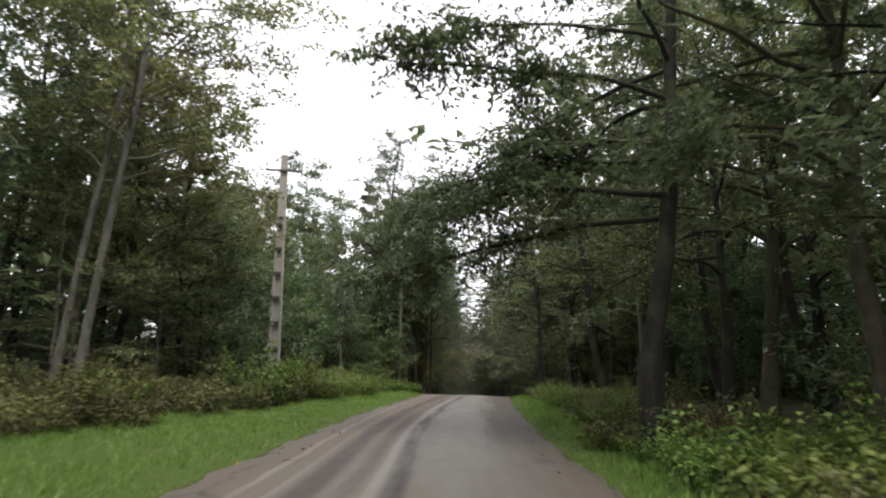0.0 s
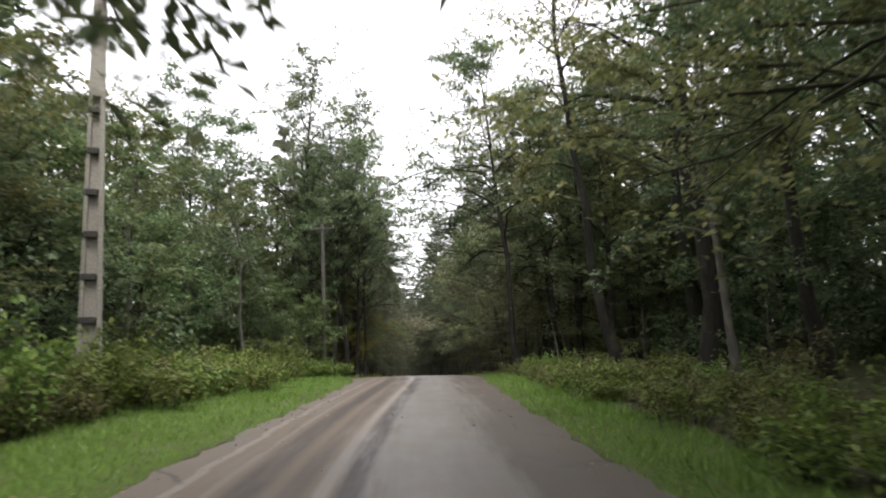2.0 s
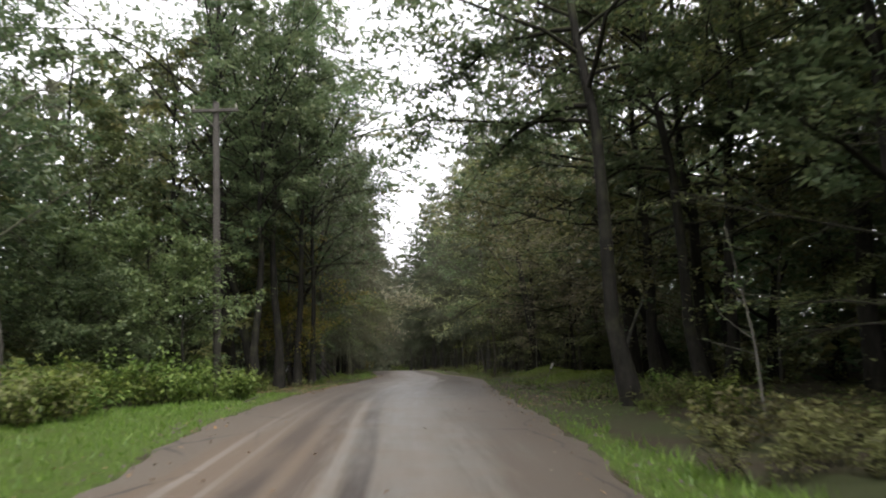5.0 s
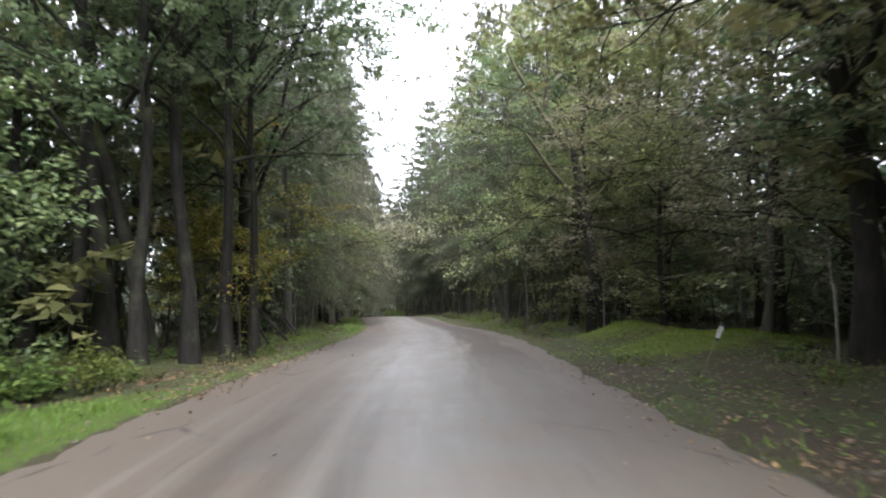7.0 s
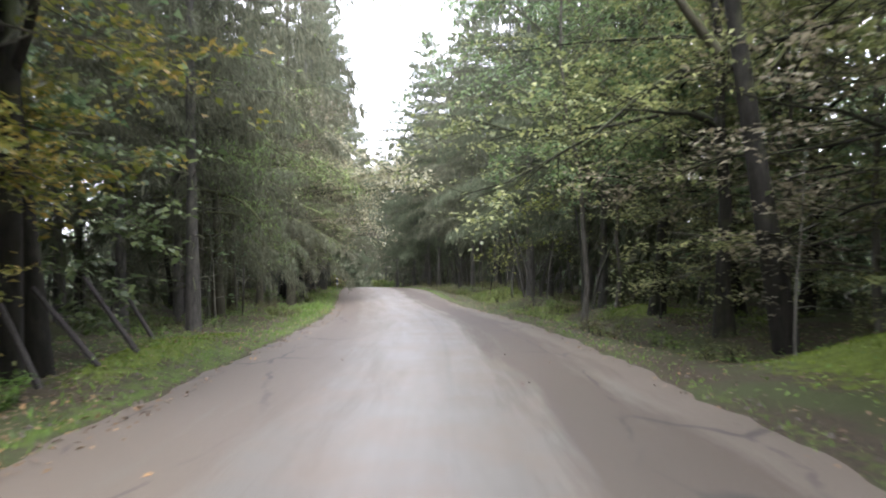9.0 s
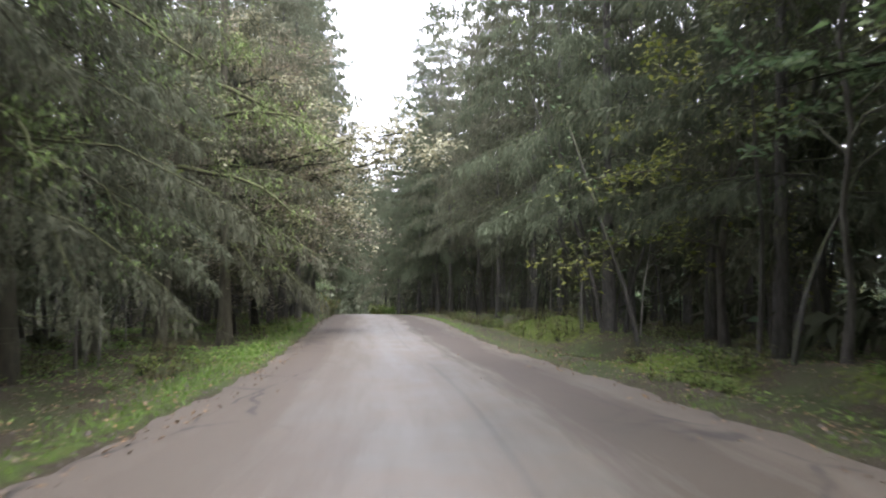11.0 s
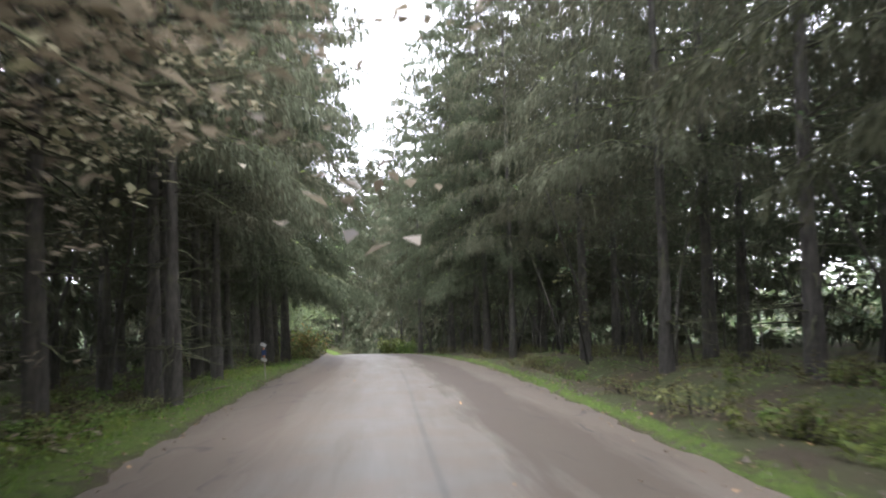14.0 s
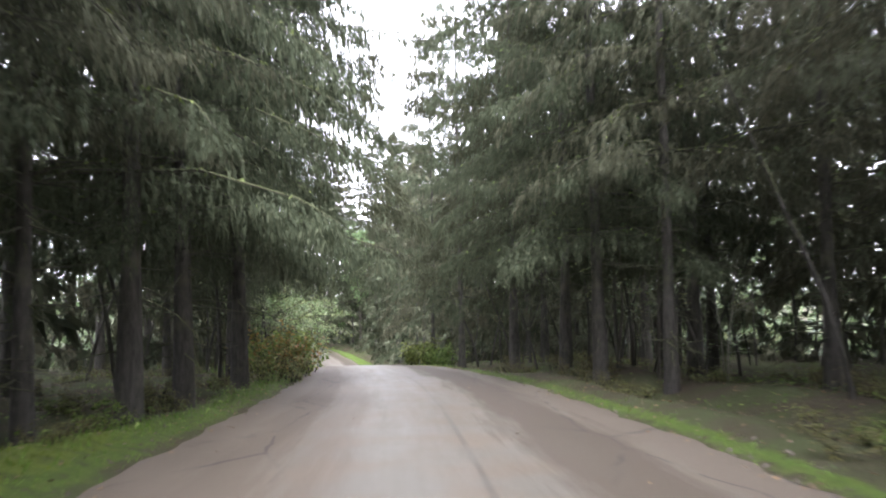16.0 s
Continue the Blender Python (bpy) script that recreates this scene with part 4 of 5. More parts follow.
for row in (("s3", 4.9, 93.4, 1.0), ("s0", 7.4, 91.8, 1.0), ("s1", 6.6, 96.6, .9), ("s0", 5.0, 100.6, 1.0), ("sb", 4.9, 106.4, 1.05), ("sb", 3.6, 110.6, .95), ("sb", 5.9, 113.6, 1.15),
            ("sb", 3.2, 117.2, .95), ("sb", 5.2, 121.0, 1.0), ("sb", 4.9, 124.4, 1.0), ("sb", 1.8, 125.4, .95), ("s3", 1.0, 128.8, .95), ("s3", .8, 133.4, 1.0), ("s2", -.4, 139, 1.0), ("s0", -2.4, 146, 1.0), ("s1", -4.0, 152, 1.0),
            ("s0", 8.6, 104, 1.0), ("s2", 8.9, 110, 1.0), ("s2", 8.6, 117.5, .95), ("s0", 9.6, 123, 1.0), ("s1", 7.8, 127, .95), ("s1", 11, 107, 1.0), ("s0", 11.6, 114.5, 1.0), ("s1", 8.0, 130, 1.0), ("s2", 5.6, 141, 1.0)):
    plant(row[0], row[1], row[2], None, row[3])

plant("russet_reach", -7.4, 97.0, 0.0)
plant("old", -7.8, 91.2, -.15)
plant("old", -8.2, 83.0, -.4, .9)
plant("bright_reach", 6.7, 89.4, 0.0)
# the far end, where the road swings away
for row in (("fresh", -15.2, 157.0, .75), ("low", -13.6, 150.5, .95), ("low", -17.0, 165.0, 1.3), ("low", -19.5, 176.0, 1.4), ("fresh", -23.0, 186.0, 1.0)):
    plant(row[0], row[1], row[2], None, row[3])
for k in range(16):
    plant(("s0", "s1", "fresh", "s2")[k % 4], -22 + 24 * ((k * .618) % 1), 207 + 1.9 * k + 3 * ((k * .37) % 1), None, 1.35)

# the wood behind, thinning out into the distance
rng = np.random.default_rng(7)
for tries in range(5000):
    y = rng.uniform(-14, 235)
    side = rng.choice([-1, 1])
    out = 4.5 + 30 * rng.uniform(0, 1) ** 1.3
    x = float(centre(y)) + side * (float(half(y)) + out)
    lim = (11.5 if side < 0 else 10.0) if y < 50 else 5.0
    if out < lim - 1 or (y > 84 and out > (17 if side > 0 else 12)) or any((x - a) ** 2 + (y - b) ** 2 < (2.3 + .07 * out) ** 2 for a, b in taken):
        continue
    taken.append((x, y))
    conifer = y > 84 + rng.normal(0, 6)
    near = out < 7.5 and 0 < y < 150
    if conifer:
        proto, text, grp, cat = (SPRUCE[rng.integers(0, 3)] if near else FAR_SPRUCE[rng.integers(0, 2)]), "tall dark spruce deeper in the forest", "spruces deeper in the forest", "spruce"
    else:
        proto = LEAFY[("tall", "tall_b", "airy", "tall_c")[rng.integers(0, 4)]] if near else FAR_LEAFY[rng.integers(0, 2)]
        text, grp, cat = "leafy tree standing deeper in the forest", "leafy trees deeper in the forest", "tree"
    tagged(place(proto, x, y, rng.uniform(0, 6.28), rng.uniform(.8, 1.1), 0, rng.uniform(.9, 1.1), text, grp), "", cat)
    if len(taken) > 430:
        break

for p in (*LEAFY.values(), *FAR_LEAFY, *SPRUCE, WIDE_SPRUCE, BARE_SPRUCE, MOSSY_SPRUCE, *FAR_SPRUCE):
    drop_proto(p)

# ---------------------------------------------------------------- far woods that close the view
rng = np.random.default_rng(71)
clumps = []
for k in range(2600):
    y = rng.uniform(-60, 290)
    side = rng.choice([-1, 1])
    out = rng.uniform(24, 54)
    c = float(centre(min(y, 200)))
    x = c + side * out
    if y > 235:
        x = rng.uniform(-110, 60)
    elif y < -25:
        x = rng.uniform(-60, 60)
    if abs(x - float(centre(y))) < 6:
        continue
    h = .4 + (13 if y < 84 or y > 200 or side > 0 else 6) * rng.uniform(0, 1) ** 1.25 * (.75 + .25 * math.sin(y * .21 + x * .1))
    p = np.array([x, y, floor_at(x, y) + h]) + rng.normal(0, 1, (42, 3)) * np.array([1.7, 1.7, 1.2])
    clumps.append(p)
pos = np.concatenate(clumps)
woods = quads_object("far_woods", leaf_faces(rng, pos, 1.15, .8, sides=3), LEAF["deep"], None, 3)
tagged(woods, "dense dark green woods far behind the roadside trees", "woods", "", "stuff")

rng = np.random.default_rng(75)
for name, text, mat, bands, size in (
        ("deep_woods", "dense leafy woods behind the roadside trees", LEAF["deep"], ((260, 2, 44, 15, 26, 1), (620, 44, 92, 11, 20, 1), (560, 52, 86, 11, 21, -1), (260, 4, 54, 18, 26, -1)), .6),
        ("spruce_woods", "dense dark spruce woods behind the roadside trees", LEAF["spruce"], ((950, 88, 175, 13, 23, 1), (300, 88, 175, 15, 25, -1)), .6)):
    clumps = []
    for n, y0, y1, u0, u1, side in bands:
        for _ in range(n):
            y = rng.uniform(y0, y1)
            x = float(centre(y)) + side * (float(half(y)) + rng.uniform(u0, u1))
            h = (1.2 + 9 * rng.uniform(0, 1)) if name == "deep_woods" else 2.5 + 12 * rng.uniform(0, 1)
            clumps.append(np.array([x, y, floor_at(x, y) + h]) + rng.normal(0, 1, (46, 3)) * np.array([1.3, 1.3, .8]))
    tagged(quads_object(name, leaf_faces(rng, np.concatenate(clumps), size, size * .55, sides=3), mat, None, 3), text, "woods", "", "stuff")

# ---------------------------------------------------------------- undergrowth
BUSH = [bush("bush", 51, 1.15, 1.3, 24, 950, .145, LEAF["bush"]), bush("bush", 52, 1.5, 1.1, 22, 950, .14, LEAF["bush"]),
        bush("bush", 53, 1.0, 1.4, 24, 850, .12, LEAF["bush_dry"]), bush("bush", 54, 1.6, 1.0, 18, 750, .12, LEAF["bush_dry"])]
PLANT = [bush("low_plant", 55, .55, .9, 14, 300, .10, LEAF["bush"], 3), bush("low_plant", 56, .7, 1.0, 14, 320, .10, LEAF["bush_dry"], 3),
         bush("low_plant", 57, .5, .8, 12, 280, .10, LEAF["bush"], 3)]
THICKET = [bush("thicket", 58, 3.2, 3.0, 26, 1100, .30, LEAF["deep"], 3), bush("thicket", 59, 2.4, 2.6, 24, 950, .28, LEAF["olive"], 3)]
STEM = [sapling("sapling", 61, 5.5, .045, BARK["grey"], 90, LEAF["deep"]), sapling("sapling", 62, 4.2, .035, BARK["dark"], 60, LEAF["olive"]),
        sapling("sapling", 63, 6.5, .06, BARK["spruce"], 40, LEAF["deep"]), sapling("sapling", 64, 3.4, .028, BARK["pale"], 50, LEAF["fresh"])]
BUSH_LABEL = ("green leafy bush at the edge of the verge", "tall green bush on the verge", "low bush with fading brownish leaves", "tall weedy bush with brown-green leaves")


def near_tree(x, y, gap):
    return any((x - a) ** 2 + (y - b) ** 2 < gap * gap for a, b in taken)


rng = np.random.default_rng(72)
for k in range(96):                                        # the hedge of bushes behind the wide verge
    y = 13 + 38 * k / 96 + rng.normal(0, .4)
    w = float(np.interp(y, [10, 18, 30, 48, 56], [5.6, 4.8, 2.9, 3.4, 2.6]))
    row = k % 4
    x = float(centre(y) - half(y)) - w - row * 1.0 + rng.normal(0, .3)
    kind = rng.choice([0, 1, 2, 3], p=[.55, .25, .12, .08] if y > 26 else [.08, .06, .5, .36])
    if near_tree(x, y, .4):
        continue
    tagged(place(BUSH[kind], x, y, rng.uniform(0, 6.28), rng.uniform(.75, 1.3), 0, rng.uniform(.7, 1.3), BUSH_LABEL[kind], "bushes along the verge"), "", "bush")
for k in range(110):                                       # the tangle under the trees on the other side
    y = 4 + 39 * k / 110 + rng.normal(0, .4)
    w = float(np.interp(y, [4, 9, 14, 22, 36, 44], [1.0, 1.1, 1.4, 1.9, 2.0, 1.6]))
    x = float(centre(y) + half(y)) + w + (k % 4) * 1.15 + rng.normal(0, .35)
    kind = rng.choice([0, 1, 2, 3], p=[.28, .1, .47, .15])
    if near_tree(x, y, .5):
        continue
    tagged(place(BUSH[kind], x, y, rng.uniform(0, 6.28), rng.uniform(.5, .95), 0, rng.uniform(.65, 1.25), BUSH_LABEL[kind], "bushes along the verge"), "", "bush")
for x, y, kind, size in ((-5.9, 52.6, 0, .95), (-6.7, 52.1, 0, 1.1), (-7.5, 52.7, 1, 1.05), (-8.3, 52.2, 0, 1.1), (-9.2, 52.8, 1, 1.0), (-10.1, 52.0, 0, 1.1), (-6.4, 57.6, 1, .65), (-6.9, 56.6, 0, .7), (-5.9, 52.8, 0, .6),
                         (4.6, 46.4, 0, .8), (4.2, 48.0, 2, .7), (4.9, 49.6, 0, .7), (-9.6, 137.2, 0, 1.7), (-10.2, 139.6, 0, 1.9), (-4.9, 150.2, 0, 1.6), (-3.8, 149.4, 0, 1.45), (-8.5, 131.4, 2, 1.1)):
    tagged(place(BUSH[kind], x, y, x + y, size, 0, 1.0, BUSH_LABEL[kind], "bushes along the verge"), "", "bush")
place_yellow = place(BUSH[1], -8.9, 134.4, 1.0, 1.35, 0, 1.0, "bright yellow-green bush where the road dips", "bushes along the verge")
tagged(place_yellow, "", "bush")
for o in place_yellow.children:
    if o.name.startswith("foliage"):
        o.data = o.data.copy()
        o.data.materials[0] = LEAF["yellow"]

made = 0
for tries in range(1500):                                  # low plants on the forest floor
    y = rng.uniform(46, 150) if made < 270 else rng.uniform(90, 150)
    side = rng.choice([-1, 1])
    out = .9 + 7 * rng.uniform(0, 1) ** 1.4
    x = float(centre(y)) + side * (float(half(y)) + out)
    if near_tree(x, y, .4) or (side < 0 and y < 56) or (side > 0 and 60 < y < 71 and out < 5):
        continue
    kind = int(rng.integers(0, 3)) if y < 84 else (1 if rng.uniform() < .8 else 0)
    tagged(place(PLANT[kind], x, y, rng.uniform(0, 6.28), rng.uniform(.45, 1.05), 0, rng.uniform(.6, 1.1), "low leafy plant on the forest floor", "low forest plants"), "", "plant")
    made += 1
    if made > 360:
        break
made = 0
for tries in range(1500):                                  # thickets that fill the wood
    y = rng.uniform(-5, 200)
    side = rng.choice([-1, 1])
    out = rng.uniform(9, 27)
    x = float(centre(y)) + side * (float(half(y)) + out)
    if near_tree(x, y, .6) or (side < 0 and y < 50 and out < 10) or (y > 86 and out < 20):
        continue
    kind = int(rng.integers(0, 2))
    tagged(place(THICKET[kind], x, y, rng.uniform(0, 6.28), rng.uniform(.7, 1.3), 0, rng.uniform(.7, 1.2), "dense dark thicket between the trees", "thickets in the forest"), "", "thicket")
    made += 1
    if made > 190:
        break
made = 0
for tries in range(1500):                                  # thin stems at the edge of the wood
    y = rng.uniform(34, 152) if made < 110 else rng.uniform(86, 152)
    side = rng.choice([-1, 1])
    out = 2.6 + (7 if made < 110 else 11) * rng.uniform(0, 1)
    x = float(centre(y)) + side * (float(half(y)) + out)
    if near_tree(x, y, .5) or (side < 0 and y < 60):
        continue
    kind = int(rng.integers(0, 4)) if made < 110 else 2
    tagged(place(STEM[kind], x, y, rng.uniform(0, 6.28), rng.uniform(.8, 1.2), 0, rng.uniform(.8, 1.2), "thin bare young stem at the forest edge", "saplings at the forest edge"), "", "sapling")
    made += 1
    if made > 250:
        break
for p in (*BUSH, *PLANT, *THICKET, *STEM):
    drop_proto(p)

# ---------------------------------------------------------------- grass and fallen leaves
rng = np.random.default_rng(73)


def scatter(count, y0, y1, u0, u1, side):
    y = rng.uniform(y0, y1, count)
    u = rng.uniform(u0, u1, count)
    return centre(y) + side * (half(y) + u), y


gx_, gy_ = [], []
for n, y0, y1, u0, u1, side in ((64000, 6, 56, -.2, 6.5, -1), (28000, 6, 58, -.2, 2.6, 1), (10000, 58, 92, -.2, 1.3, -1), (14000, 86, 150, -.2, 1.9, -1), (14000, 84, 150, -.2, 1.6, 1), (7000, 58, 84, -.2, .9, 1)):
    x, y = scatter(n, y0, y1, u0, u1, side)
    gx_.append(x)
    gy_.append(y)
x, y = np.concatenate(gx_), np.concatenate(gy_)
keep = (rng.uniform(0, 1, len(x)) < turf_at(x, y) * (.35 + .65 * (waves(x, y, 1.3, 9) > -.25))) & (rng.uniform(0, 1, len(x)) < .95)
x, y = x[keep], y[keep]
z = ground_height(x, y)
tall = np.where(np.abs(x - centre(y)) - half(y) > .35, 1.0, .6) * np.where((x > centre(y)) & (y < 55), 1.35, 1.0)
L = rng.uniform(.05, .15, len(x)) * tall
az = rng.uniform(0, 6.283, len(x))
w = np.stack([np.cos(az), np.sin(az), 0 * az], 1) * (.007 + .02 * L)[:, None]
tip = np.stack([rng.normal(0, .45, len(x)) * L, rng.normal(0, .45, len(x)) * L, L], 1)
base = np.stack([x, y, z - .01], 1)
grass = quads_object("grass", np.stack([base - w, base + w, base + tip], 1), LEAF["grass"], None, 3)
tagged(grass, "short green grass on the verges of the road", "grass", "", "stuff")

x, y = [], []
for mx, my, a, b, h in MOUNDS:
    n = int(600 * a * b)
    x.append(rng.normal(mx, a * .6, n))
    y.append(rng.normal(my, b * .6, n))
x, y = np.concatenate(x), np.concatenate(y)
keep = (moss_at(x, y) > .3) & ((y < 82) | (rng.uniform(0, 1, len(x)) < .35))
x, y = x[keep], y[keep]
base = np.stack([x, y, ground_height(x, y) - .005], 1)
az = rng.uniform(0, 6.283, len(x))
w = np.stack([np.cos(az), np.sin(az), 0 * az], 1) * .012
tip = np.stack([rng.normal(0, .02, len(x)), rng.normal(0, .02, len(x)), rng.uniform(.02, .06, len(x))], 1)
moss = quads_object("moss", np.stack([base - w, base + w, base + tip], 1), LEAF["moss"], None, 3)
tagged(moss, "bright green moss on mounds beside the road", "moss", "", "stuff")

# herbs and seedlings that cover the forest floor in patches
hx, hy = [], []
for n, y0, y1, u0, u1, side in ((12000, 44, 88, .2, 7, 1), (16000, 86, 150, 1.8, 11, 1), (20000, 54, 150, .2, 9, -1), (14000, 82, 106, .6, 7, -1), (5000, 4, 54, 2.5, 8, 1), (4000, 8, 54, 5, 9, -1)):
    a, b = scatter(n, y0, y1, u0, u1, side)
    hx.append(a)
    hy.append(b)
x, y = np.concatenate(hx), np.concatenate(hy)
keep = (rng.uniform(-.6, 1.2, len(x)) < waves(x, y, 1.1, 11)) & ~((x < 0) & (y > 56) & (y < 67) & (centre(y) - half(y) - x < 2.5))
x, y = x[keep], y[keep]
pos = np.stack([x, y, ground_height(x, y) + rng.uniform(.02, .2, len(x))], 1)
herbs = quads_object("herbs", leaf_faces(rng, pos, .085, .055, droop=.1, flat=.7, sides=3), LEAF["bush"], None, 3)
tagged(herbs, "low green herbs and seedlings covering the forest floor", "herbs", "", "stuff")

lx, ly = [], []
for n, y0, y1, u0, u1, side in ((2000, 48, 60, -.5, 6, 1), (1700, 70, 90, -.5, 6, 1), (400, 60, 70, -.4, 6, 1), (3800, 56, 92, -.6, 5, -1), (900, 56, 67, -.5, 1.8, -1), (2600, 84, 150, -.5, 6, 1), (2600, 90, 150, -.4, 6, -1), (250, 10, 56, -.8, .6, -1), (250, 10, 56, -.8, .6, 1), (60, 20, 130, -2.6, 0, 1), (60, 20, 130, -2.6, 0, -1)):
    a, b = scatter(n, y0, y1, u0, u1, side)
    lx.append(a)
    ly.append(b)
x, y = np.concatenate(lx), np.concatenate(ly)
u = (x - centre(y)) / half(y)
z = np.where(np.abs(u) < 1.0, profile(y) + np.interp(np.abs(u), RS[6:], RD[6:]) - .012, ground_height(x, y) + .012)
pos = np.stack([x, y, z], 1)
litter = quads_object("leaf_litter", leaf_faces(rng, pos, .07, .05, droop=-.05, flat=.9), LEAF["litter"], None, 4)
tagged(litter, "fallen brown and yellow leaves on the road edge and forest floor", "leaf litter", "", "stuff")

# clods and small stones along the broken edges of the road
sx, sy = [], []
for n, y0, y1, side in ((500, 44, 95, -1), (500, 46, 95, 1), (350, 95, 145, -1), (350, 95, 145, 1), (160, 12, 44, -1), (160, 12, 44, 1)):
    a, b = scatter(n, y0, y1, -.45, .45, side)
    sx.append(a)
    sy.append(b)
x, y = np.concatenate(sx), np.concatenate(sy)
z = np.maximum(ground_height(x, y), profile(y) - .05)
size = rng.uniform(.012, .045, len(x))[:, None]
top = np.stack([x, y, z], 1)
corners = [top + size * (np.array(c) * rng.uniform(.6, 1.3, (len(x), 3))) for c in ((1, 0, 0), (0, 1, 0), (-1, 0, 0), (0, -1, 0), (0, 0, .9))]
tris = np.concatenate([np.stack([corners[k], corners[(k + 1) % 4], corners[4]], 1) for k in range(4)])
clods = quads_object("clods", tris, speckled("muddy_clods", (.055, .045, .034), (.16, .135, .105), 30), None, 3)
tagged(clods, "muddy clods and small stones along the road edge", "stones", "", "stuff")

# ---------------------------------------------------------------- poles, posts, fallen wood
def thing(name, label, category, x, y, lean=(0, 0), turn=0.0, group=""):
    root = new(name)
    root.matrix_basis = Matrix.Translation((x, y, floor_at(x, y))) @ Euler((lean[0], lean[1], turn)).to_matrix().to_4x4()
    return tagged(root, label, category, group)


def concrete_pole(x, y):
    """A tall tapered concrete power pole: two legs tied by rungs, solid top, steel crossarm."""
    root = thing("power_pole", "tall weathered concrete power pole with ladder-like recesses", "power pole", x, y, (0, radians(-.5)), radians(14))
    H = 11.0

    def width(z):
        return .62 - .30 * z / H
    for s in (-1, 1):
        bm = bmesh.new()
        a, b = width(0) / 2 - .055, width(8.1) / 2 - .055
        vs = []
        for z, o in ((-.5, a), (8.1, b)):
            for dx, dy in ((-.05, -.12), (.05, -.12), (.05, .12), (-.05, .12)):
                vs.append(bm.verts.new((s * o + dx, dy * (1 - .03 * z), z)))
        for k in range(4):
            bm.faces.new((vs[k], vs[(k + 1) % 4], vs[4 + (k + 1) % 4], vs[4 + k]))
        bm.faces.new(vs[4:])
        bmesh.ops.bevel(bm, geom=[e for e in bm.edges if abs(e.verts[0].co.z - e.verts[1].co.z) > 1], offset=.012, segments=1, affect="EDGES")
        part("leg", bm, CONCRETE, root)
    bm = bmesh.new()
    box(bm, (width(0) - .2, .08, 8.4), (0, .08, 3.9), None, 0, .48)
    part("web", bm, CONCRETE, root, "recessed concrete web between the legs")
    # rungs take a dark colour that stands for the shade in the notches
    for k in range(7):
        z = .85 + k * 1.13
        bm = bmesh.new()
        box(bm, (width(z) - .16, .24, .17), (-.06, -.02, z), None, .015)
        part("rung", bm, NOTCH_SHADE, root, "concrete rung coloured dark like the shade in the notches")
    bm = bmesh.new()
    box(bm, (width(8), .2, H - 8), (0, 0, (H + 8) / 2), None, .02, .8)
    part("head", bm, CONCRETE, root)
    bm = bmesh.new()
    box(bm, (1.7, .10, .10), (0, -.16, H - .8), None, .01)
    arm = part("crossarm", bm, STEEL, root, "dark steel crossarm")
    for s in (-.78, .78):
        bm = bmesh.new()
        rod(bm, (s, -.16, H - .78), (s, -.16, H - .55), .02)
        rod(bm, (s, -.16, H - .62), (s, -.16, H - .42), .06, .04)
        part("insulator", bm, GLASS_WHITE, arm, "small porcelain insulator")
    bm = bmesh.new()
    rod(bm, (.1, -.1, H - .25), (.38, -.15, H - .12), .03)
    bmesh.ops.create_uvsphere(bm, u_segments=10, v_segments=6, radius=.12, matrix=Matrix.Translation((.3, -.14, H - .14)) @ Matrix.Diagonal((1.1, .8, .7, 1)))
    part("lamp_head", bm, STEEL, root, "small dark fitting at the top of the pole")
    bm = bmesh.new()
    rod(bm, (-.12, -.1, H - .1), (-.38, -.12, H - .35), .02)
    part("bracket", bm, STEEL, root)


# concrete darkened to paint in the shade under the pole's rungs
NOTCH_SHADE = speckled("notch_shade_concrete", (.035, .032, .028), (.075, .070, .062), 22.0, 0.9)


def round_pole(x, y):
    root = thing("power_pole", "grey round power pole with a crossarm among the trees", "power pole", x, y, (0, radians(-1)))
    bm = bmesh.new()
    rod(bm, (0, 0, -.5), (0, 0, 9.4), .13, .10, 14)
    part("pole", bm, WOOD_GREY, root)
    bm = bmesh.new()
    box(bm, (1.5, .1, .1), (0, -.12, 9.1), None, .01)
    arm = part("crossarm", bm, WOOD_GREY, root)
    for s in (-.68, .68):
        bm = bmesh.new()
        rod(bm, (s, -.12, 9.14), (s, -.12, 9.3), .03, .02)
        part("insulator", bm, GLASS_WHITE, arm)
    for s in (-1, 1):
        bm = bmesh.new()
        rod(bm, (s * .5, -.1, 9.06), (0, -.08, 8.5), .02)
        part("brace", bm, WOOD_GREY, root)


def marker_post(x, y):
    root = thing("marker_post", "thin pale roadside marker post, leaning, with white top", "marker post", x, y, (radians(4), radians(23)))
    bm = bmesh.new()
    rod(bm, (0, 0, -.2), (0, 0, .74), .014)
    part("stake", bm, speckled("pale_wood", (.16, .14, .10), (.26, .23, .17), 30), root)
    bm = bmesh.new()
    box(bm, (.06, .035, .2), (0, 0, .87), None, .008)
    head = part("reflector", bm, PAINT_WHITE, root, "white painted top")
    for z in (.75, 1.005):
        bm = bmesh.new()
        box(bm, (.06, .04, .035), (0, 0, z), None, .006)
        part("band", bm, PAINT_BLACK, head, "black painted band")


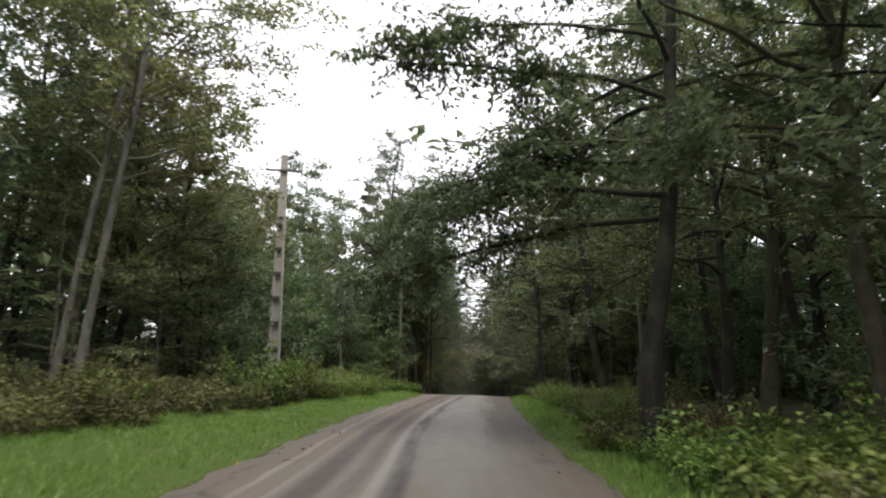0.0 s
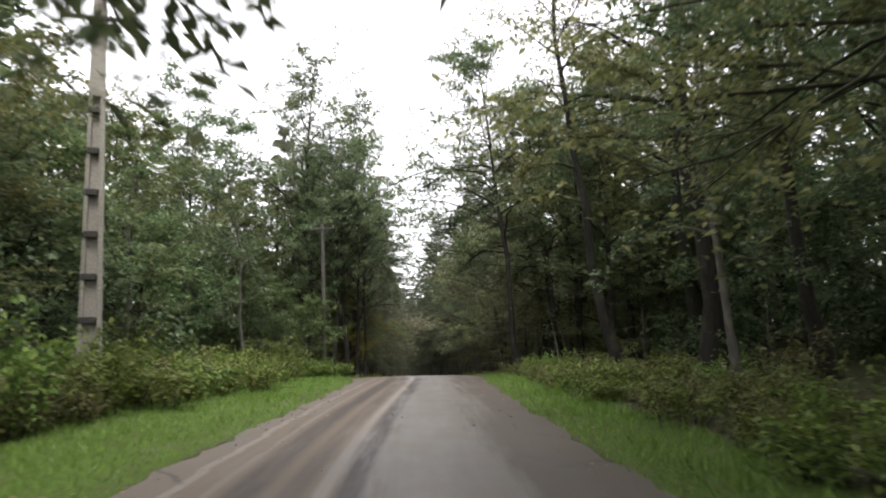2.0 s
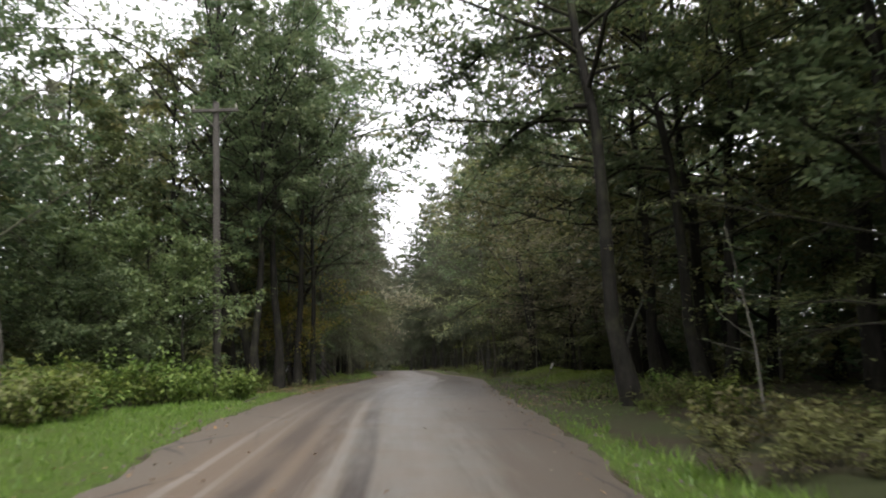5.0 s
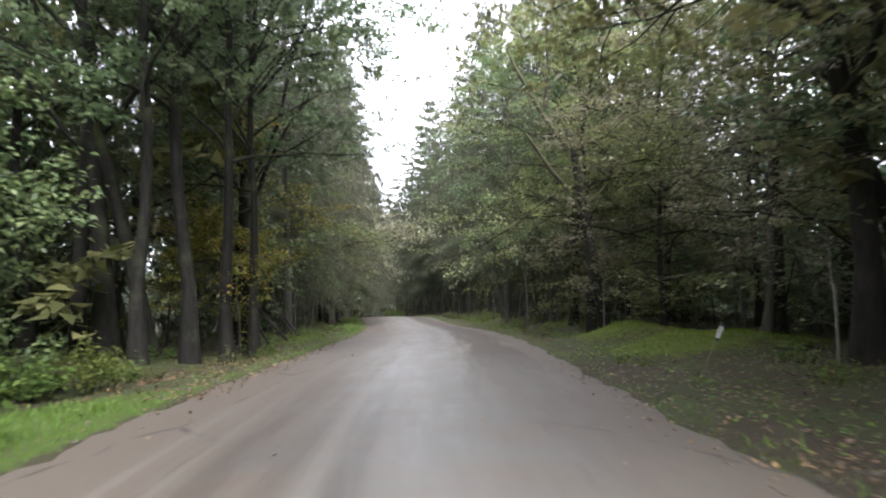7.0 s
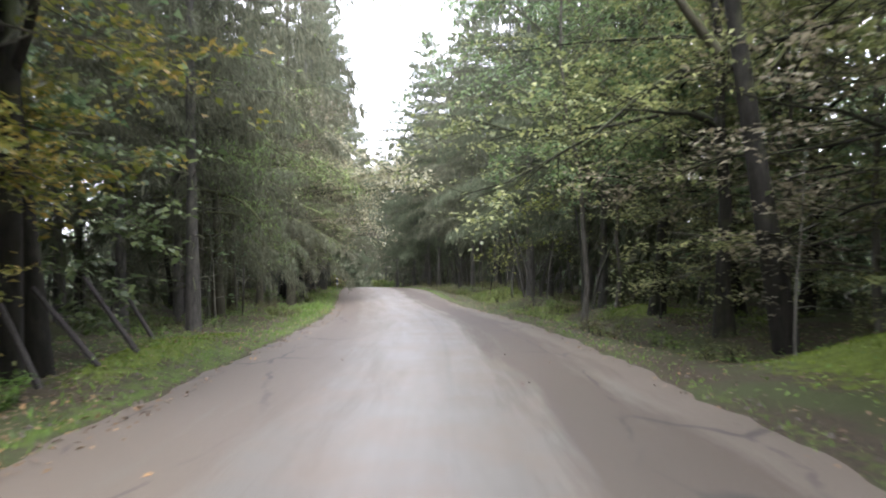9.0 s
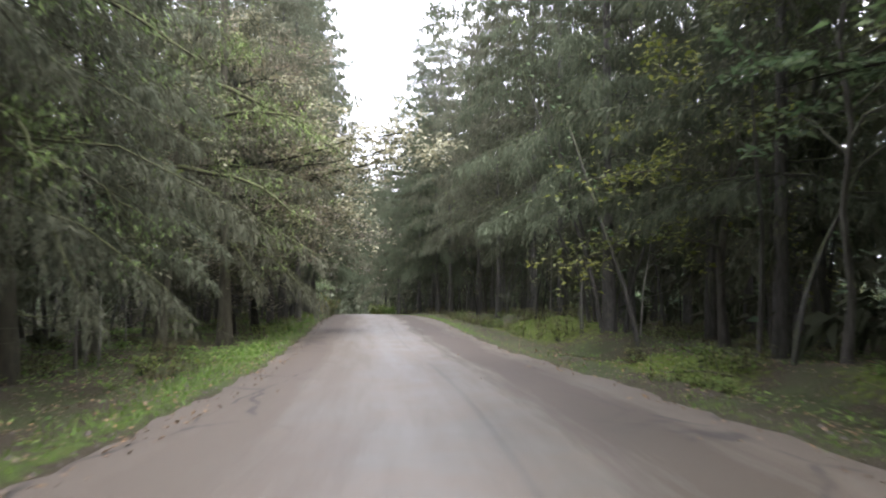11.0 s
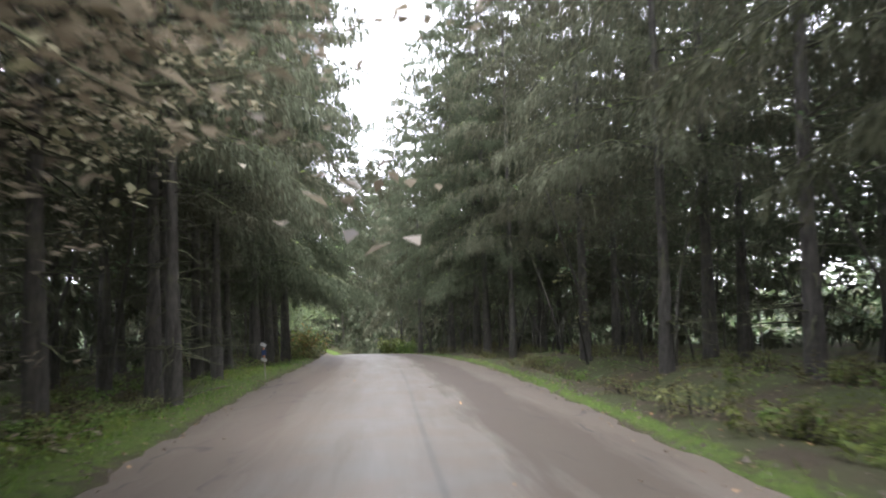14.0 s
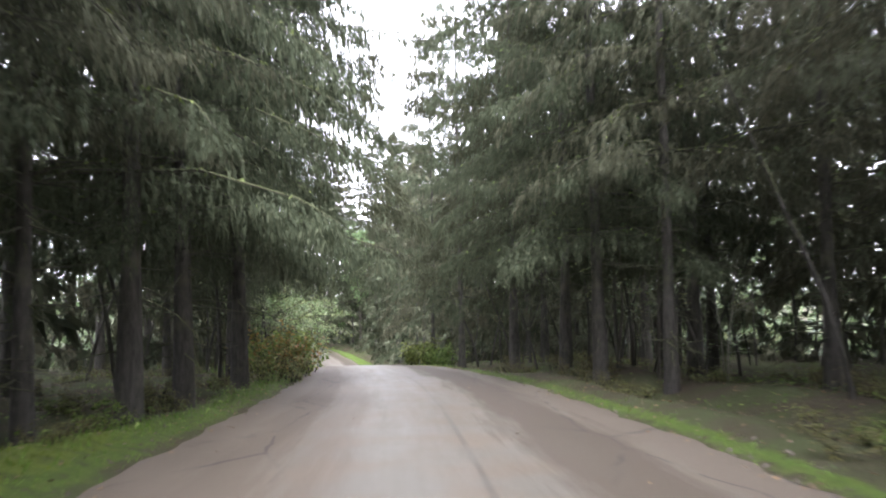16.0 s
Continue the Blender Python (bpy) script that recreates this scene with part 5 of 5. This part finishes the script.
def small_sign(x, y):
    root = thing("trail_sign", "short white post with small white and blue boards", "sign post", x, y, (0, radians(-2)), radians(-12))
    bm = bmesh.new()
    box(bm, (.034, .034, 1.25), (0, 0, .40), None, .006)
    part("post", bm, CONCRETE, root, "weathered pale post")
    for z, t in ((.56, 16), (.98, 22)):
        bm = bmesh.new()
        box(bm, (.17, .02, .085), (0, -.036, z), Matrix.Rotation(radians(t), 4, "Y"), .006)
        part("board", bm, PAINT_WHITE, root, "small white board")
    bm = bmesh.new()
    box(bm, (.12, .022, .15), (.01, -.037, .76), None, .006)
    part("panel", bm, PAINT_BLUE, root, "small blue panel")
    for z in (.655, .872):
        bm = bmesh.new()
        bmesh.ops.create_cone(bm, cap_ends=True, segments=16, radius1=.028, radius2=.025, depth=.02, matrix=Matrix.Translation((0, -.038, z)) @ Matrix.Rotation(radians(90), 4, "X"))
        part("reflector", bm, PAINT_ORANGE, root, "round orange reflector")


STAKE_WOOD = speckled("dark_wet_wood", (.018, .015, .012), (.05, .043, .036), 26.0, 0.85)
concrete_pole(-9.65, 31.7)
round_pole(-7.1, 56.3)
marker_post(3.35, 57.5)
small_sign(-6.6, 114.4)
for x, y, dx, dy, dz in ((-5.55, 67.7, -.62, .3, 1.0), (-5.2, 68.5, -.95, .25, 1.02), (-4.95, 69.2, -.85, .3, 1.05), (-5.5, 71.6, -.55, .2, .8), (-6.4, 67.2, -.5, .2, 1.0)):
    root = thing("leaning_stake", "dark weathered fence stake leaning over on the mossy bank", "stake", x, y, group="leaning fence stakes")
    bm = bmesh.new()
    rod(bm, (-dx * .15, -dy * .15, -dz * .15), (dx, dy, dz), .05, .038, 6)
    part("pole", bm, STAKE_WOOD, root)
root = thing("plastic_scrap", "pale torn plastic scrap caught on a twig", "litter", -6.9, 66.4)
bm = bmesh.new()
vs = [bm.verts.new(v) for v in ((0, 0, .62), (.10, .01, .68), (.16, .05, .98), (.10, .0, .80), (.02, .05, .74))]
bm.faces.new(vs)
bmesh.ops.solidify(bm, geom=bm.faces[:], thickness=.006)
part("scrap", bm, DEBRIS_PLASTIC, root)
bm = bmesh.new()
rod(bm, (.2, .06, -.1), (.1, .03, 1.0), .012, .006, 5)
part("twig", bm, BARK["dark"], root)

# a dead tree with bare broken limbs
root = thing("dead_tree", "dead tree with bare broken mossy limbs above the undergrowth", "tree", 5.6, 71.0)
rng = np.random.default_rng(74)
tubes = Tubes()
tubes.add(bend(rng, (0, 0, -.3), (-.19, 0, 1), 7.6, 8, 0, .05), np.linspace(.24, .12, 9), 9)
tubes.make("trunk", BARK["dark"], root)
for start, d, ln, r in (((-1.3, 0, 6.6), (-2.0, 0, 3.75), 4.3, .11), ((-2.1, 0, 8.1), (-.05, 0, 1), 3.2, .07), ((-1.35, -.1, 5.2), (-1.75, 0, 1.6), 2.5, .10), ((-1.2, 0, 7.0), (.5, .1, 1), 3.4, .09), ((-.9, 0, 4.4), (.9, .3, .7), 2.2, .06)):
    tubes = Tubes()
    tubes.add(bend(rng, start, d, ln, 6, .0, .06), np.linspace(r, r * .45, 7), 6)
    tubes.make("limb", BARK["mossy"], root)

# fallen branches at the road side
for k, (x, y, a, ln) in enumerate(((-5.0, 51.2, .5, .6), (5.6, 86.0, 2.4, 2.2), (4.8, 78.8, 1.0, 1.8), (3.4, 88.0, .3, 1.6), (-5.6, 92.0, 1.9, 1.5), (4.4, 84.0, 2.9, 2.4), (6.2, 72.5, .9, 2.0), (-7.0, 106.5, .6, 1.5), (3.6, 112.0, 2.0, 2.0), (4.6, 121.0, .4, 2.2))):
    root = thing("fallen_branch", "bare grey fallen branch lying on the ground", "branch", x, y, group="fallen branches")
    tubes = Tubes()
    line = bend(rng, (0, 0, .03), (math.cos(a), math.sin(a), .12), ln, 6, -.02, .12)
    tubes.add(line, np.linspace(.02, .006, 7), 5)
    for _ in range(3):
        p = along(line, rng.uniform(.3, .9))
        tubes.add(bend(rng, p, (math.cos(a) + rng.normal(0, .6), math.sin(a) + rng.normal(0, .6), .5), ln * .35, 3, 0, .15), (.012, .009, .006, .003), 4)
    tubes.make("branch", BARK["grey"], root)
